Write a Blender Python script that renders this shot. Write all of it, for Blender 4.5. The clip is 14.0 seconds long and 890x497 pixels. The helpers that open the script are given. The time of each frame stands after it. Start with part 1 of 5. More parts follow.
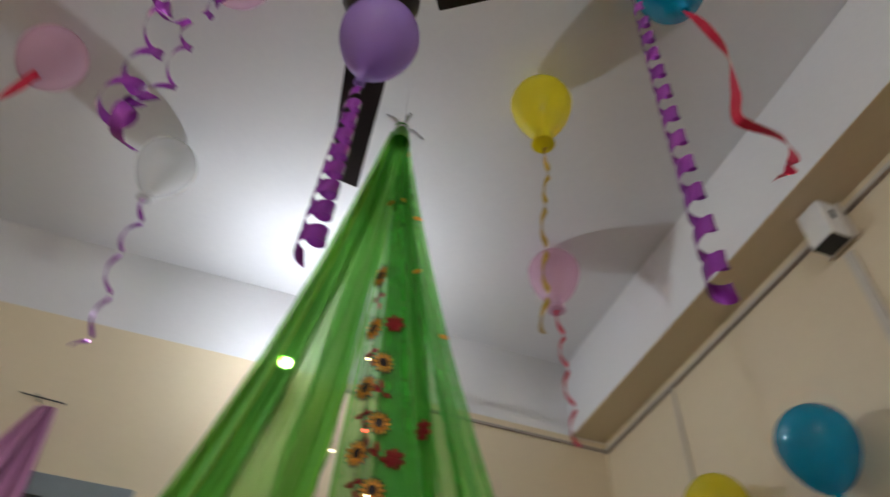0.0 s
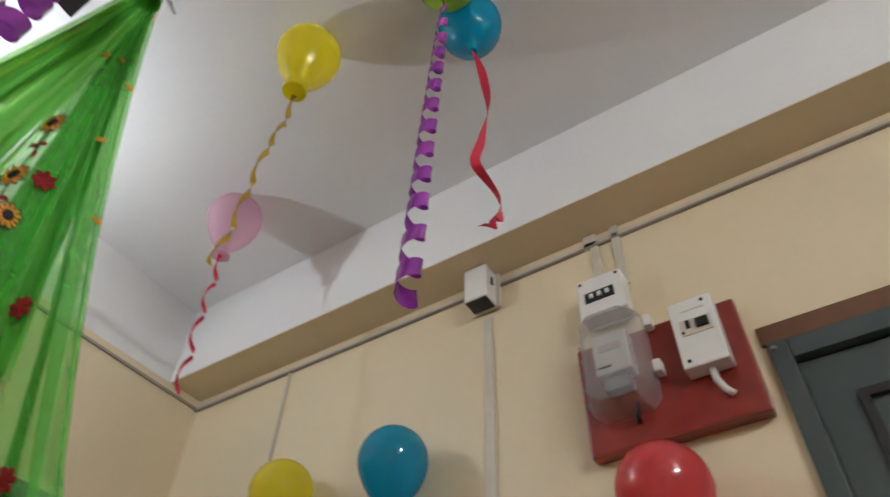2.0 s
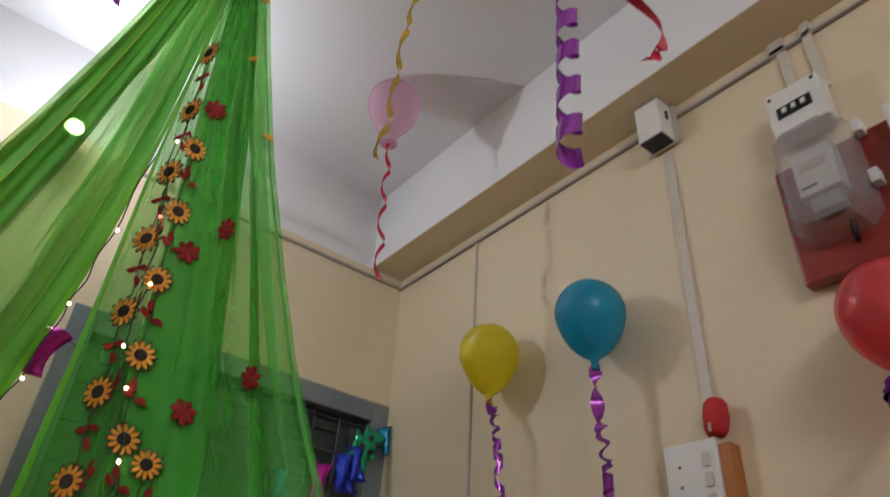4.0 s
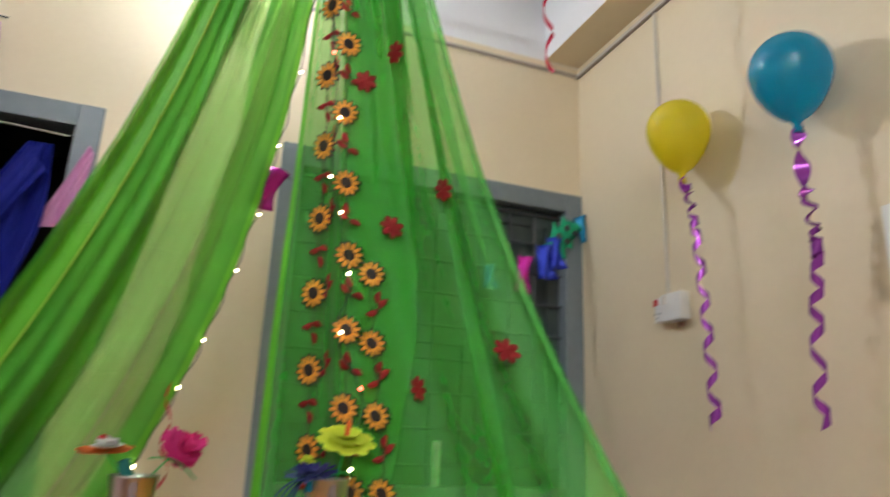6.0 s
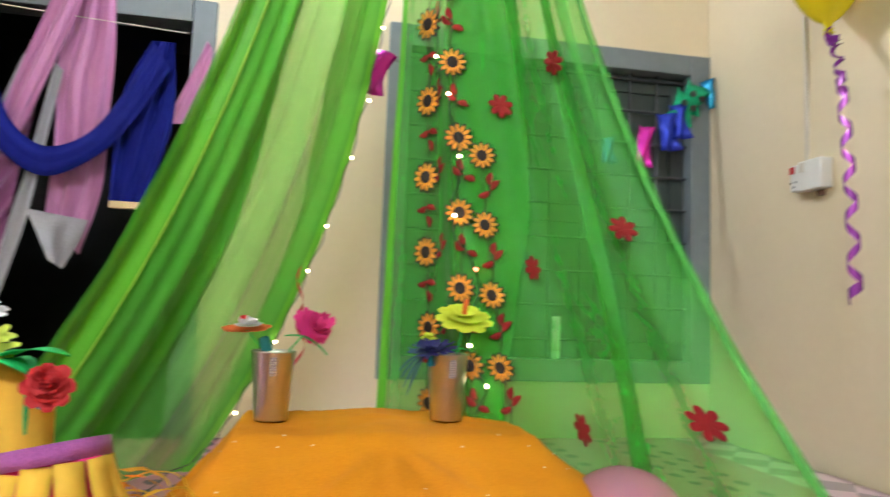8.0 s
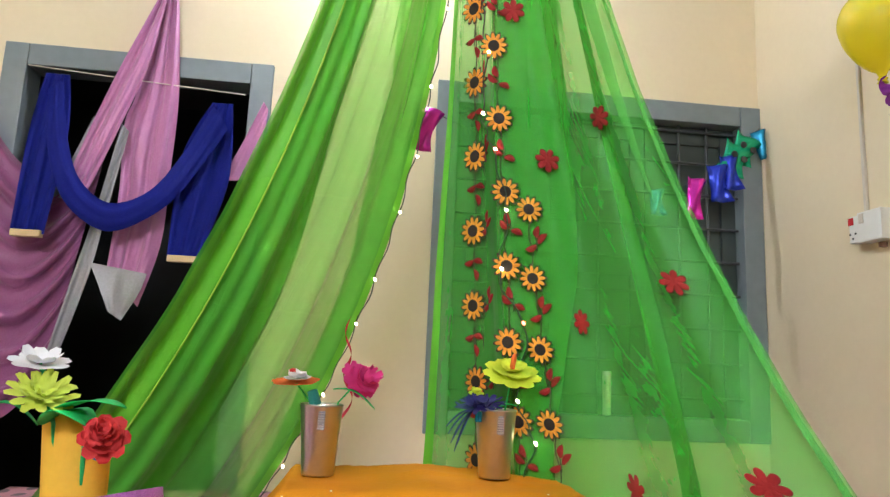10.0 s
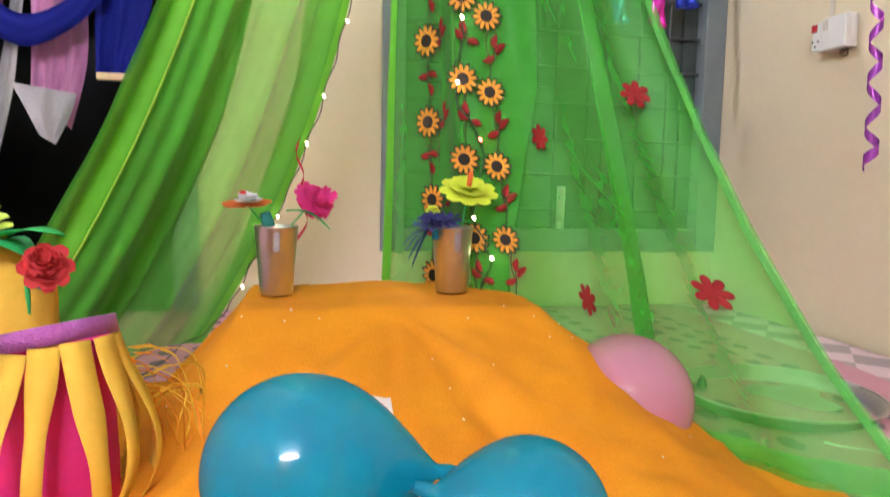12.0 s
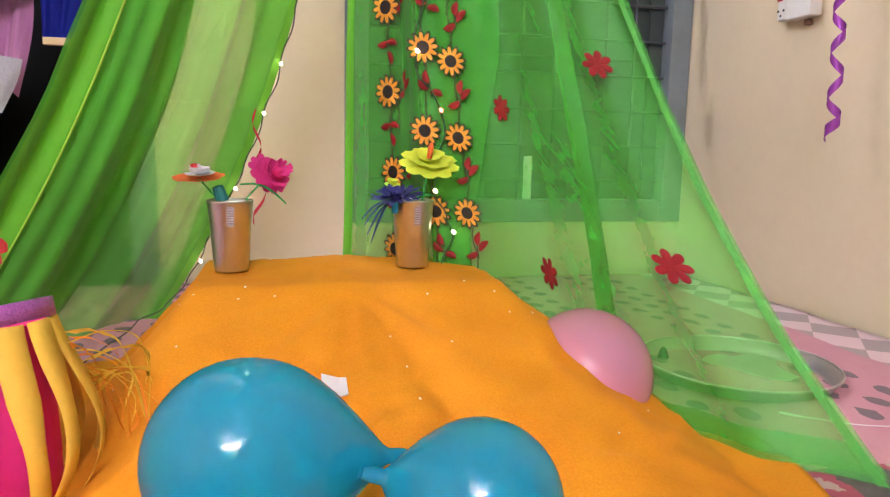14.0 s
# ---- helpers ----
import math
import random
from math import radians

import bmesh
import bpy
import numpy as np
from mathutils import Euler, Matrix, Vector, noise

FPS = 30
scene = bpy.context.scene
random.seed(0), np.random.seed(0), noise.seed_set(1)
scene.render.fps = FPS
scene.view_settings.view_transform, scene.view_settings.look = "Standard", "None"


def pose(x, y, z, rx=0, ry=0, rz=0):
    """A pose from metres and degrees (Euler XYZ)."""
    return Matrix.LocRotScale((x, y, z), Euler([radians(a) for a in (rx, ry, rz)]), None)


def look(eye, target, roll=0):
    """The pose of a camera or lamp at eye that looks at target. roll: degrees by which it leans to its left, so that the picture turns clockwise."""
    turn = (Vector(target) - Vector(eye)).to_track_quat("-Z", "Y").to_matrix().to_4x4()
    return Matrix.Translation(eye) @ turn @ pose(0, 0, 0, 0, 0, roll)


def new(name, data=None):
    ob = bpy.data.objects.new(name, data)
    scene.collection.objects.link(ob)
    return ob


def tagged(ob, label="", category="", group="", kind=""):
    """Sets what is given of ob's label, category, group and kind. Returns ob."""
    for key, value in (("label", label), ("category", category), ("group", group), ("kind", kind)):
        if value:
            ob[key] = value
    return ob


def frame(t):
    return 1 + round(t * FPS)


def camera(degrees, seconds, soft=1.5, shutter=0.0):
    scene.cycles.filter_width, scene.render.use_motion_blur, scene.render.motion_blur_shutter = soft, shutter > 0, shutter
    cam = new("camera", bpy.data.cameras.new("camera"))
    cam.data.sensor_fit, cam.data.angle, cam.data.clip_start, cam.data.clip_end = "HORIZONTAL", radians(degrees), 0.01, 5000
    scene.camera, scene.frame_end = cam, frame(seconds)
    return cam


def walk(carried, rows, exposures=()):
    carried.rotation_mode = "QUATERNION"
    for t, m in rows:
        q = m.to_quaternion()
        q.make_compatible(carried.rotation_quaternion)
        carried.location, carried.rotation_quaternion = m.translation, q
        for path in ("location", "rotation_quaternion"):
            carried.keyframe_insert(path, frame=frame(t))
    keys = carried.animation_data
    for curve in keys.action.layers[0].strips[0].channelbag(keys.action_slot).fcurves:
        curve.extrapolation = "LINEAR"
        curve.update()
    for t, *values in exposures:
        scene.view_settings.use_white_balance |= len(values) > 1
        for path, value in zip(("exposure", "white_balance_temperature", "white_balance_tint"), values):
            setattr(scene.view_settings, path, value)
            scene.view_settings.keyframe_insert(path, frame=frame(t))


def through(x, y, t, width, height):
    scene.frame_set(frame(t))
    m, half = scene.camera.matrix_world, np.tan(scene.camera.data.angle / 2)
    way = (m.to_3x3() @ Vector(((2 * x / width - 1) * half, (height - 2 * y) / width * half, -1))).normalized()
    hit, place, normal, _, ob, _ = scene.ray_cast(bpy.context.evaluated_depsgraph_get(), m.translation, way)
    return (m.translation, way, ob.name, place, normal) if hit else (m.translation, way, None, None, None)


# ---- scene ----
cam = camera(66.2, 14.0, soft=1.3, shutter=0.8)
ROWS = [
    (0, look((0.018, 0.068, 0.98), (0.393, 1.386, 2.437), 4.1)),
    (0.5, look((0.014, 0.091, 0.976), (0.64, 1.305, 2.437), 4.3)),
    (1, look((0.005, 0.125, 0.978), (0.824, 1.213, 2.443), 3.3)),
    (1.5, look((0.007, 0.152, 0.977), (1.004, 1.075, 2.445), 2.5)),
    (2, look((0.011, 0.168, 0.976), (1.136, 0.945, 2.436), 2.3)),
    (2.5, look((0.029, 0.192, 0.997), (1.191, 0.905, 2.46), 2.1)),
    (3, look((0.052, 0.169, 1.028), (1.045, 1.222, 2.408), 1.6)),
    (3.5, look((0.011, 0.147, 0.993), (0.989, 1.394, 2.212), 3.1)),
    (3.7, look((0.025, 0.161, 1.009), (1.014, 1.441, 2.186), 3.6)),
    (5.8, look((0.04, 0.154, 1.018), (0.783, 1.899, 1.651), 2.5)),
    (6, look((0.026, 0.115, 1.01), (0.705, 1.913, 1.562), 2.4)),
    (6.5, look((0.034, 0.106, 1.01), (0.552, 1.97, 1.514), 2.4)),
    (7, look((0.036, 0.108, 1.016), (0.525, 2.011, 1.388), 2.1)),
    (7.5, look((0.045, 0.114, 1.02), (0.479, 2.047, 1.298), 2.1)),
    (8, look((0.044, 0.119, 1.021), (0.422, 2.074, 1.208), 2.0)),
    (8.2, look((0.045, 0.114, 1.026), (0.293, 2.09, 1.209), 1.9)),
    (10.3, look((0.042, 0.114, 1.024), (0.279, 2.071, 1.364), 2.6)),
    (10.5, look((0.041, 0.113, 1.026), (0.309, 2.065, 1.364), 2.5)),
    (11, look((0.043, 0.115, 1.027), (0.328, 2.077, 1.289), 2.0)),
    (11.5, look((0.046, 0.142, 1.031), (0.386, 2.113, 1.017), 1.4)),
    (12, look((0.049, 0.153, 1.024), (0.428, 2.108, 0.834), 1.2)),
    (12.5, look((0.078, 0.168, 1.032), (0.463, 2.11, 0.752), 0.9)),
    (13, look((0.072, 0.166, 1.036), (0.475, 2.103, 0.747), 1.0)),
    (13.5, look((0.069, 0.167, 1.04), (0.511, 2.097, 0.758), 1.1)),
    (14, look((0.076, 0.172, 1.034), (0.534, 2.098, 0.752), 1.2)),
]
EXPOSURES = [
    (0.0, -0.28, 6550, 6), (1.5, -0.12, 6550, 6), (2.1, 0.34, 6550, 4), (2.4, 0.5, 6550, 4), (2.9, 0.35, 6550, 6), (3.5, -0.08, 6600, 9), (5.8, 0.7, 6450, 6),
    (7.0, 1.1, 6450, 5), (8.2, 1.38, 6400, 3), (10.5, 1.36, 6400, 5), (12.0, 1.53, 6400, 13), (13.0, 1.54, 6400, 13), (14.0, 1.55, 6450, 19)]
walk(cam, ROWS, EXPOSURES)

# night: hardly any light from outside, a lamp on the far wall and a tube behind the viewer
world = bpy.data.worlds.new("night")
world.use_nodes = True
world.node_tree.nodes["Background"].inputs[0].default_value = (0.02, 0.025, 0.035, 1)
world.node_tree.nodes["Background"].inputs[1].default_value = 0.3
scene.world = world
LAMP_GLOW, TUBE_GLOW, FAIRY_GLOW = 850.0, 265.0, 9.0

# room
RX, LX, BY, FY, TOP = 1.634, -2.3, 2.65, -2.0, 3.21
BEAM_X, BEAM_Z, PAINT_Z, BED_Z = 1.455, 2.787, 2.785, 0.56


# ---------------------------------------------------------------- materials
def material(name, base, second=None, rough=0.6, metal=0.0, grain=30.0, blotch=3.0, bump=0.05, mix=0.5, spec=0.5, sheen=0.0,
             through=0.0, coat=0.0):
    m = bpy.data.materials.new(name)
    m.use_nodes = True
    t = m.node_tree
    b = t.nodes["Principled BSDF"]
    where = t.nodes.new("ShaderNodeTexCoord")
    big, fine = t.nodes.new("ShaderNodeTexNoise"), t.nodes.new("ShaderNodeTexNoise")
    big.inputs["Scale"].default_value, big.inputs["Detail"].default_value = blotch, 4
    fine.inputs["Scale"].default_value, fine.inputs["Detail"].default_value = grain, 6
    t.links.new(where.outputs["Object"], big.inputs["Vector"])
    t.links.new(where.outputs["Object"], fine.inputs["Vector"])
    add = t.nodes.new("ShaderNodeMath")
    add.operation = "MULTIPLY_ADD"
    t.links.new(fine.outputs["Fac"], add.inputs[0])
    add.inputs[1].default_value = 0.5
    half = t.nodes.new("ShaderNodeMath")
    half.operation = "MULTIPLY"
    half.inputs[1].default_value = 0.5
    t.links.new(big.outputs["Fac"], half.inputs[0])
    t.links.new(half.outputs[0], add.inputs[2])
    ramp = t.nodes.new("ShaderNodeValToRGB")
    second = second or tuple(c * 0.86 for c in base)
    ramp.color_ramp.elements[0].position, ramp.color_ramp.elements[1].position = 0.5 - mix / 2, 0.5 + mix / 2
    ramp.color_ramp.elements[0].color, ramp.color_ramp.elements[1].color = (*second, 1), (*base, 1)
    t.links.new(add.outputs[0], ramp.inputs["Fac"])
    t.links.new(ramp.outputs["Color"], b.inputs["Base Color"])
    b.inputs["Roughness"].default_value, b.inputs["Metallic"].default_value = rough, metal
    b.inputs["Specular IOR Level"].default_value = spec
    b.inputs["Sheen Weight"].default_value = sheen
    b.inputs["Coat Weight"].default_value = coat
    if bump:
        bp = t.nodes.new("ShaderNodeBump")
        bp.inputs["Strength"].default_value, bp.inputs["Distance"].default_value = bump, 0.01
        t.links.new(fine.outputs["Fac"], bp.inputs["Height"])
        t.links.new(bp.outputs["Normal"], b.inputs["Normal"])
    if through:
        tl = t.nodes.new("ShaderNodeBsdfTranslucent")
        t.links.new(ramp.outputs["Color"], tl.inputs["Color"])
        mx = t.nodes.new("ShaderNodeMixShader")
        mx.inputs["Fac"].default_value = through
        t.links.new(b.outputs[0], mx.inputs[1])
        t.links.new(tl.outputs[0], mx.inputs[2])
        t.links.new(mx.outputs[0], t.nodes["Material Output"].inputs["Surface"])
    return m


def sheer(name, base, second, clear, tint, rough=0.45, veil=0.12, vary=1.0):
    """Thin woven cloth: some light goes straight through, the rest is spread; ironed-in creases follow its UV map (metres)."""
    m = material(name, base, second, rough=rough, grain=26, blotch=2.2, mix=0.75, bump=0.0, through=veil, spec=0.35, sheen=0.15)
    t = m.node_tree
    out, b = t.nodes["Material Output"], t.nodes["Principled BSDF"]
    cloth = out.inputs["Surface"].links[0].from_socket

    def calc(kind, first, other=None, third=None):
        n = t.nodes.new("ShaderNodeMath")
        n.operation = kind
        for k, v in enumerate((first, other, third)):
            if v is None:
                continue
            if isinstance(v, (int, float)):
                n.inputs[k].default_value = v
            else:
                t.links.new(v, n.inputs[k])
        return n.outputs[0]

    where, split = t.nodes.new("ShaderNodeUVMap"), t.nodes.new("ShaderNodeSeparateXYZ")
    wob = t.nodes.new("ShaderNodeTexNoise")
    wob.inputs["Scale"].default_value, wob.inputs["Detail"].default_value = 6.0, 3
    t.links.new(where.outputs["UV"], wob.inputs["Vector"])
    t.links.new(where.outputs["UV"], split.inputs[0])
    shake = calc("MULTIPLY", wob.outputs["Fac"], 0.05)
    lines = []
    for axis, gap in (("X", 0.31), ("Y", 0.27)):
        x = calc("ADD", split.outputs[axis], shake)
        d = calc("ABSOLUTE", calc("SUBTRACT", calc("FRACT", calc("DIVIDE", x, gap)), 0.5))
        lines.append(calc("SMOOTH_MIN", calc("MULTIPLY", d, 55.0), 1.0, 0.3))
    crease = calc("SUBTRACT", 1.0, calc("MINIMUM", lines[0], lines[1]))
    patch = t.nodes.new("ShaderNodeTexNoise")
    patch.inputs["Scale"].default_value, patch.inputs["Detail"].default_value = 3.1, 2
    t.links.new(where.outputs["UV"], patch.inputs["Vector"])
    crease = calc("MULTIPLY", crease, calc("MAXIMUM", calc("MULTIPLY_ADD", patch.outputs["Fac"], 3.0, -1.05), 0.0))
    stretch = t.nodes.new("ShaderNodeMapping")
    stretch.inputs["Scale"].default_value = (7, 1.6, 1)
    t.links.new(where.outputs["UV"], stretch.inputs["Vector"])
    pull = t.nodes.new("ShaderNodeTexNoise")
    pull.inputs["Scale"].default_value, pull.inputs["Detail"].default_value, pull.inputs["Distortion"].default_value = 1.0, 4, 0.6
    t.links.new(stretch.outputs[0], pull.inputs["Vector"])
    bp = t.nodes.new("ShaderNodeBump")
    bp.inputs["Strength"].default_value, bp.inputs["Distance"].default_value = 0.34, 0.02
    t.links.new(calc("MULTIPLY_ADD", crease, 0.15, pull.outputs["Fac"]), bp.inputs["Height"])
    t.links.new(bp.outputs["Normal"], b.inputs["Normal"])
    tr = t.nodes.new("ShaderNodeBsdfTransparent")
    tr.inputs["Color"].default_value = (*tint, 1)
    open_share = calc("MULTIPLY_ADD", pull.outputs["Fac"], -0.10 * vary, clear + 0.05 * vary)
    open_share = calc("MULTIPLY_ADD", crease, -0.02 * vary, open_share)
    mx = t.nodes.new("ShaderNodeMixShader")
    t.links.new(calc("MAXIMUM", open_share, 0.0), mx.inputs["Fac"])
    t.links.new(cloth, mx.inputs[1])
    t.links.new(tr.outputs[0], mx.inputs[2])
    t.links.new(mx.outputs[0], out.inputs["Surface"])
    return m


def glow(name, colour, strength):
    m = bpy.data.materials.new(name)
    m.use_nodes = True
    b = m.node_tree.nodes["Principled BSDF"]
    b.inputs["Base Color"].default_value = (*colour, 1)
    b.inputs["Emission Color"].default_value = (*colour, 1)
    b.inputs["Emission Strength"].default_value = strength
    return m


def rubber(name, base, clear, rough=0.06):
    """Stretched balloon rubber, a little see-through."""
    m = material(name, base, tuple(c * 0.92 for c in base), rough=rough, grain=8, blotch=4, bump=0.0, through=0.45, coat=1.0)
    t = m.node_tree
    out = t.nodes["Material Output"]
    skin = out.inputs["Surface"].links[0].from_socket
    tr = t.nodes.new("ShaderNodeBsdfTransparent")
    tr.inputs["Color"].default_value = (*[0.35 + 0.65 * c for c in base], 1)
    mx = t.nodes.new("ShaderNodeMixShader")
    mx.inputs["Fac"].default_value = clear
    t.links.new(skin, mx.inputs[1])
    t.links.new(tr.outputs[0], mx.inputs[2])
    t.links.new(mx.outputs[0], out.inputs["Surface"])
    return m


TAN = material("tan_wall_paint", (0.76, 0.65, 0.45), (0.70, 0.59, 0.40), rough=0.55, grain=45, blotch=1.3, bump=0.06, mix=0.7)
WHITE = material("white_distemper", (0.80, 0.80, 0.79), (0.73, 0.73, 0.73), rough=0.8, grain=50, blotch=1.5, bump=0.08, mix=0.7)
FLOORING = material("grey_cement_floor", (0.30, 0.28, 0.26), (0.2, 0.19, 0.18), rough=0.5, grain=20, blotch=2)
FRAME_PAINT = material("blue_grey_enamel", (0.20, 0.235, 0.25), (0.15, 0.18, 0.195), rough=0.4, grain=25, blotch=5, bump=0.08)
DOOR_PAINT = material("dark_green_grey_enamel", (0.055, 0.075, 0.075), (0.04, 0.056, 0.056), rough=0.4, grain=25, blotch=4, bump=0.06)
BROWN = material("brown_wood", (0.18, 0.075, 0.03), (0.11, 0.045, 0.02), rough=0.5, grain=25, blotch=6)
SHUTTER = material("window_shutter_paint", (0.045, 0.062, 0.058), (0.032, 0.046, 0.044), rough=0.5, grain=20, blotch=4)
IRON = material("dark_iron", (0.05, 0.055, 0.06), rough=0.5, grain=60)
# near-black colour in place of missing light, beyond the doorway and behind shutters
DARK = material("near_black_for_darkness", (0.03, 0.03, 0.03), rough=0.9)
PLASTIC = material("white_plastic", (0.78, 0.77, 0.73), (0.70, 0.69, 0.65), rough=0.35, grain=20, blotch=6, bump=0.02)
CONDUIT = material("grey_white_conduit", (0.66, 0.60, 0.50), (0.56, 0.51, 0.43), rough=0.45, grain=25, bump=0.02)
GREY_LINE = material("grey_conduit_painted_shade", (0.36, 0.31, 0.26), rough=0.7)
BLACK = material("black_plastic", (0.015, 0.015, 0.016), rough=0.35, bump=0.02)
REDWOOD = material("red_varnished_wood", (0.32, 0.035, 0.02), (0.16, 0.015, 0.012), rough=0.3, grain=14, blotch=5, coat=0.4)
FAN_DARK = material("dark_brown_fan_enamel", (0.022, 0.013, 0.012), rough=0.3, bump=0.02)
GREEN = sheer("green_organza", (0.13, 0.56, 0.07), (0.10, 0.50, 0.05), 0.42, (0.72, 0.97, 0.5), veil=0.04)
GREEN_LINED = sheer("green_organza_close_weave", (0.10, 0.61, 0.072), (0.075, 0.54, 0.055), 0.575, (0.59, 0.77, 0.46), veil=0.04, vary=0.0)
SEAM = material("yellow_green_seam", (0.33, 0.54, 0.05), (0.24, 0.47, 0.04), rough=0.7)
GREEN_THICK = sheer("green_organza_hem", (0.13, 0.50, 0.028), (0.10, 0.43, 0.02), 0.14, (0.5, 0.9, 0.2), veil=0.02)
RED_FELT = material("red_felt", (0.30, 0.003, 0.008), (0.20, 0.002, 0.005), rough=0.85, grain=200, bump=0.2)
SUN_PETAL = material("orange_embroidery", (0.80, 0.33, 0.03), (0.66, 0.24, 0.02), rough=0.7, grain=250, bump=0.3)
SUN_DISC = material("black_embroidery", (0.02, 0.012, 0.01), rough=0.8, grain=250, bump=0.3)
STEM = material("dark_brown_thread", (0.06, 0.04, 0.02), rough=0.8)
ORANGE_MARK = material("orange_print", (0.72, 0.33, 0.02), rough=0.8)
ORANGE_CLOTH = material("orange_cotton", (0.72, 0.275, 0.010), (0.54, 0.18, 0.007), rough=0.85, grain=320, blotch=8, bump=0.12, mix=0.42, spec=0.2)
PINK_SATIN = material("pink_satin", (0.52, 0.20, 0.40), (0.42, 0.14, 0.32), rough=0.38, grain=160, blotch=7, bump=0.25, sheen=0.4)
# darker copy of the pink satin, the doorway's shade put into its colour
SHADED_SATIN = material("shaded_pink_satin", (0.27, 0.07, 0.20), (0.20, 0.045, 0.145), rough=0.36, grain=160, blotch=7, bump=0.25, sheen=0.3)
SILVER = material("silver_border", (0.33, 0.32, 0.35), (0.24, 0.23, 0.25), rough=0.45, metal=0.2, grain=120, bump=0.2)
BLUE_CLOTH = material("royal_blue_cloth", (0.006, 0.012, 0.20), (0.004, 0.008, 0.14), rough=0.75, grain=160, blotch=8, bump=0.2, spec=0.15)
GOLD_HEM = material("gold_hem", (0.65, 0.48, 0.25), rough=0.5)
PURPLE_FOIL = material("purple_ribbon", (0.38, 0.055, 0.46), (0.30, 0.04, 0.38), rough=0.17, metal=0.35, grain=20, bump=0.02, coat=0.3, through=0.1)
RED_FOIL = material("red_ribbon", (0.62, 0.03, 0.07), (0.5, 0.02, 0.05), rough=0.25, grain=20, bump=0.02, through=0.15)
GOLD_FOIL = material("gold_ribbon", (0.62, 0.42, 0.07), (0.5, 0.33, 0.05), rough=0.25, metal=0.3, grain=20, bump=0.02)
STEEL = material("brushed_steel", (0.64, 0.63, 0.63), (0.55, 0.54, 0.54), rough=0.33, metal=1.0, grain=90, bump=0.03)
WIRE = material("dark_green_wire", (0.03, 0.045, 0.03), rough=0.5)
BULB_WARM = glow("warm_fairy_light", (1.0, 0.78, 0.45), FAIRY_GLOW)
BULB_RED = glow("red_fairy_light", (1.0, 0.06, 0.04), FAIRY_GLOW)
LAMP_LIGHT = glow("white_lamp", (0.92, 0.96, 1.12), LAMP_GLOW)
TUBE_LIGHT = glow("white_tube", (0.93, 0.96, 1.12), TUBE_GLOW)


def paper(name, colour, through=0.2):
    return material(name, colour, tuple(c * 0.88 for c in colour), rough=0.7, grain=120, blotch=12, bump=0.1, through=through)


P_YELLOW, P_LIME = paper("yellow_paper", (0.95, 0.62, 0.07), 0.3), paper("lime_paper", (0.72, 0.82, 0.06))
P_PINK, P_MAGENTA = paper("hot_pink_paper", (0.92, 0.03, 0.28), 0.3), paper("magenta_foam", (0.82, 0.05, 0.30))
P_RED, P_ORANGE = paper("red_paper", (0.60, 0.025, 0.03)), paper("orange_paper", (0.85, 0.17, 0.03))
P_WHITE, P_GREEN = paper("white_paper", (0.78, 0.78, 0.80)), paper("green_paper", (0.03, 0.58, 0.15), 0.3)
P_NAVY, P_TEAL = paper("navy_paper", (0.025, 0.02, 0.18)), paper("teal_paper", (0.01, 0.20, 0.18))
P_PALE = paper("pale_lime_paper", (0.55, 0.66, 0.08))
P_SLIP = paper("orange_crepe_paper", (0.88, 0.30, 0.02), 0.4)
GLITTER = material("purple_glitter", (0.45, 0.12, 0.42), (0.25, 0.06, 0.25), rough=0.3, metal=0.4, grain=400, bump=0.5, mix=0.25)
FOIL_MAGENTA = material("magenta_foil", (0.65, 0.02, 0.42), rough=0.2, metal=0.6, grain=30, bump=0.15)
FOIL_BLUE = material("blue_foil", (0.015, 0.04, 0.50), rough=0.22, metal=0.5, grain=30, bump=0.15)
FOIL_GREEN = material("green_foil", (0.01, 0.42, 0.20), rough=0.22, metal=0.5, grain=30, bump=0.15)
FOIL_TEAL = material("teal_foil", (0.01, 0.25, 0.45), rough=0.22, metal=0.5, grain=30, bump=0.15)
R_YELLOW, R_BLUE = rubber("yellow_balloon_rubber", (0.90, 0.80, 0.03), 0.16), rubber("blue_balloon_rubber", (0.0, 0.46, 0.68), 0.26)
R_RED, R_PINK = rubber("red_balloon_rubber", (0.80, 0.10, 0.12), 0.14), rubber("pale_pink_balloon_rubber", (0.86, 0.60, 0.72), 0.42)
R_LIME, R_WHITE = rubber("lime_balloon_rubber", (0.42, 0.62, 0.03), 0.06), rubber("white_balloon_rubber", (0.82, 0.82, 0.80), 0.55)
R_ROSE = rubber("rose_pink_balloon_rubber", (0.86, 0.44, 0.62), 0.24)
R_LILAC = rubber("lilac_balloon_rubber", (0.52, 0.34, 0.74), 0.18)


def clear_plastic():
    m = bpy.data.materials.new("smoky_clear_plastic")
    m.use_nodes = True
    t = m.node_tree
    b = t.nodes["Principled BSDF"]
    b.inputs["Base Color"].default_value = (0.55, 0.54, 0.54, 1)
    b.inputs["Roughness"].default_value = 0.15
    tr, mx = t.nodes.new("ShaderNodeBsdfTransparent"), t.nodes.new("ShaderNodeMixShader")
    tr.inputs["Color"].default_value = (0.90, 0.885, 0.88, 1)
    mx.inputs["Fac"].default_value = 0.64
    t.links.new(b.outputs[0], mx.inputs[1])
    t.links.new(tr.outputs[0], mx.inputs[2])
    t.links.new(mx.outputs[0], t.nodes["Material Output"].inputs["Surface"])
    return m


SMOKY = clear_plastic()


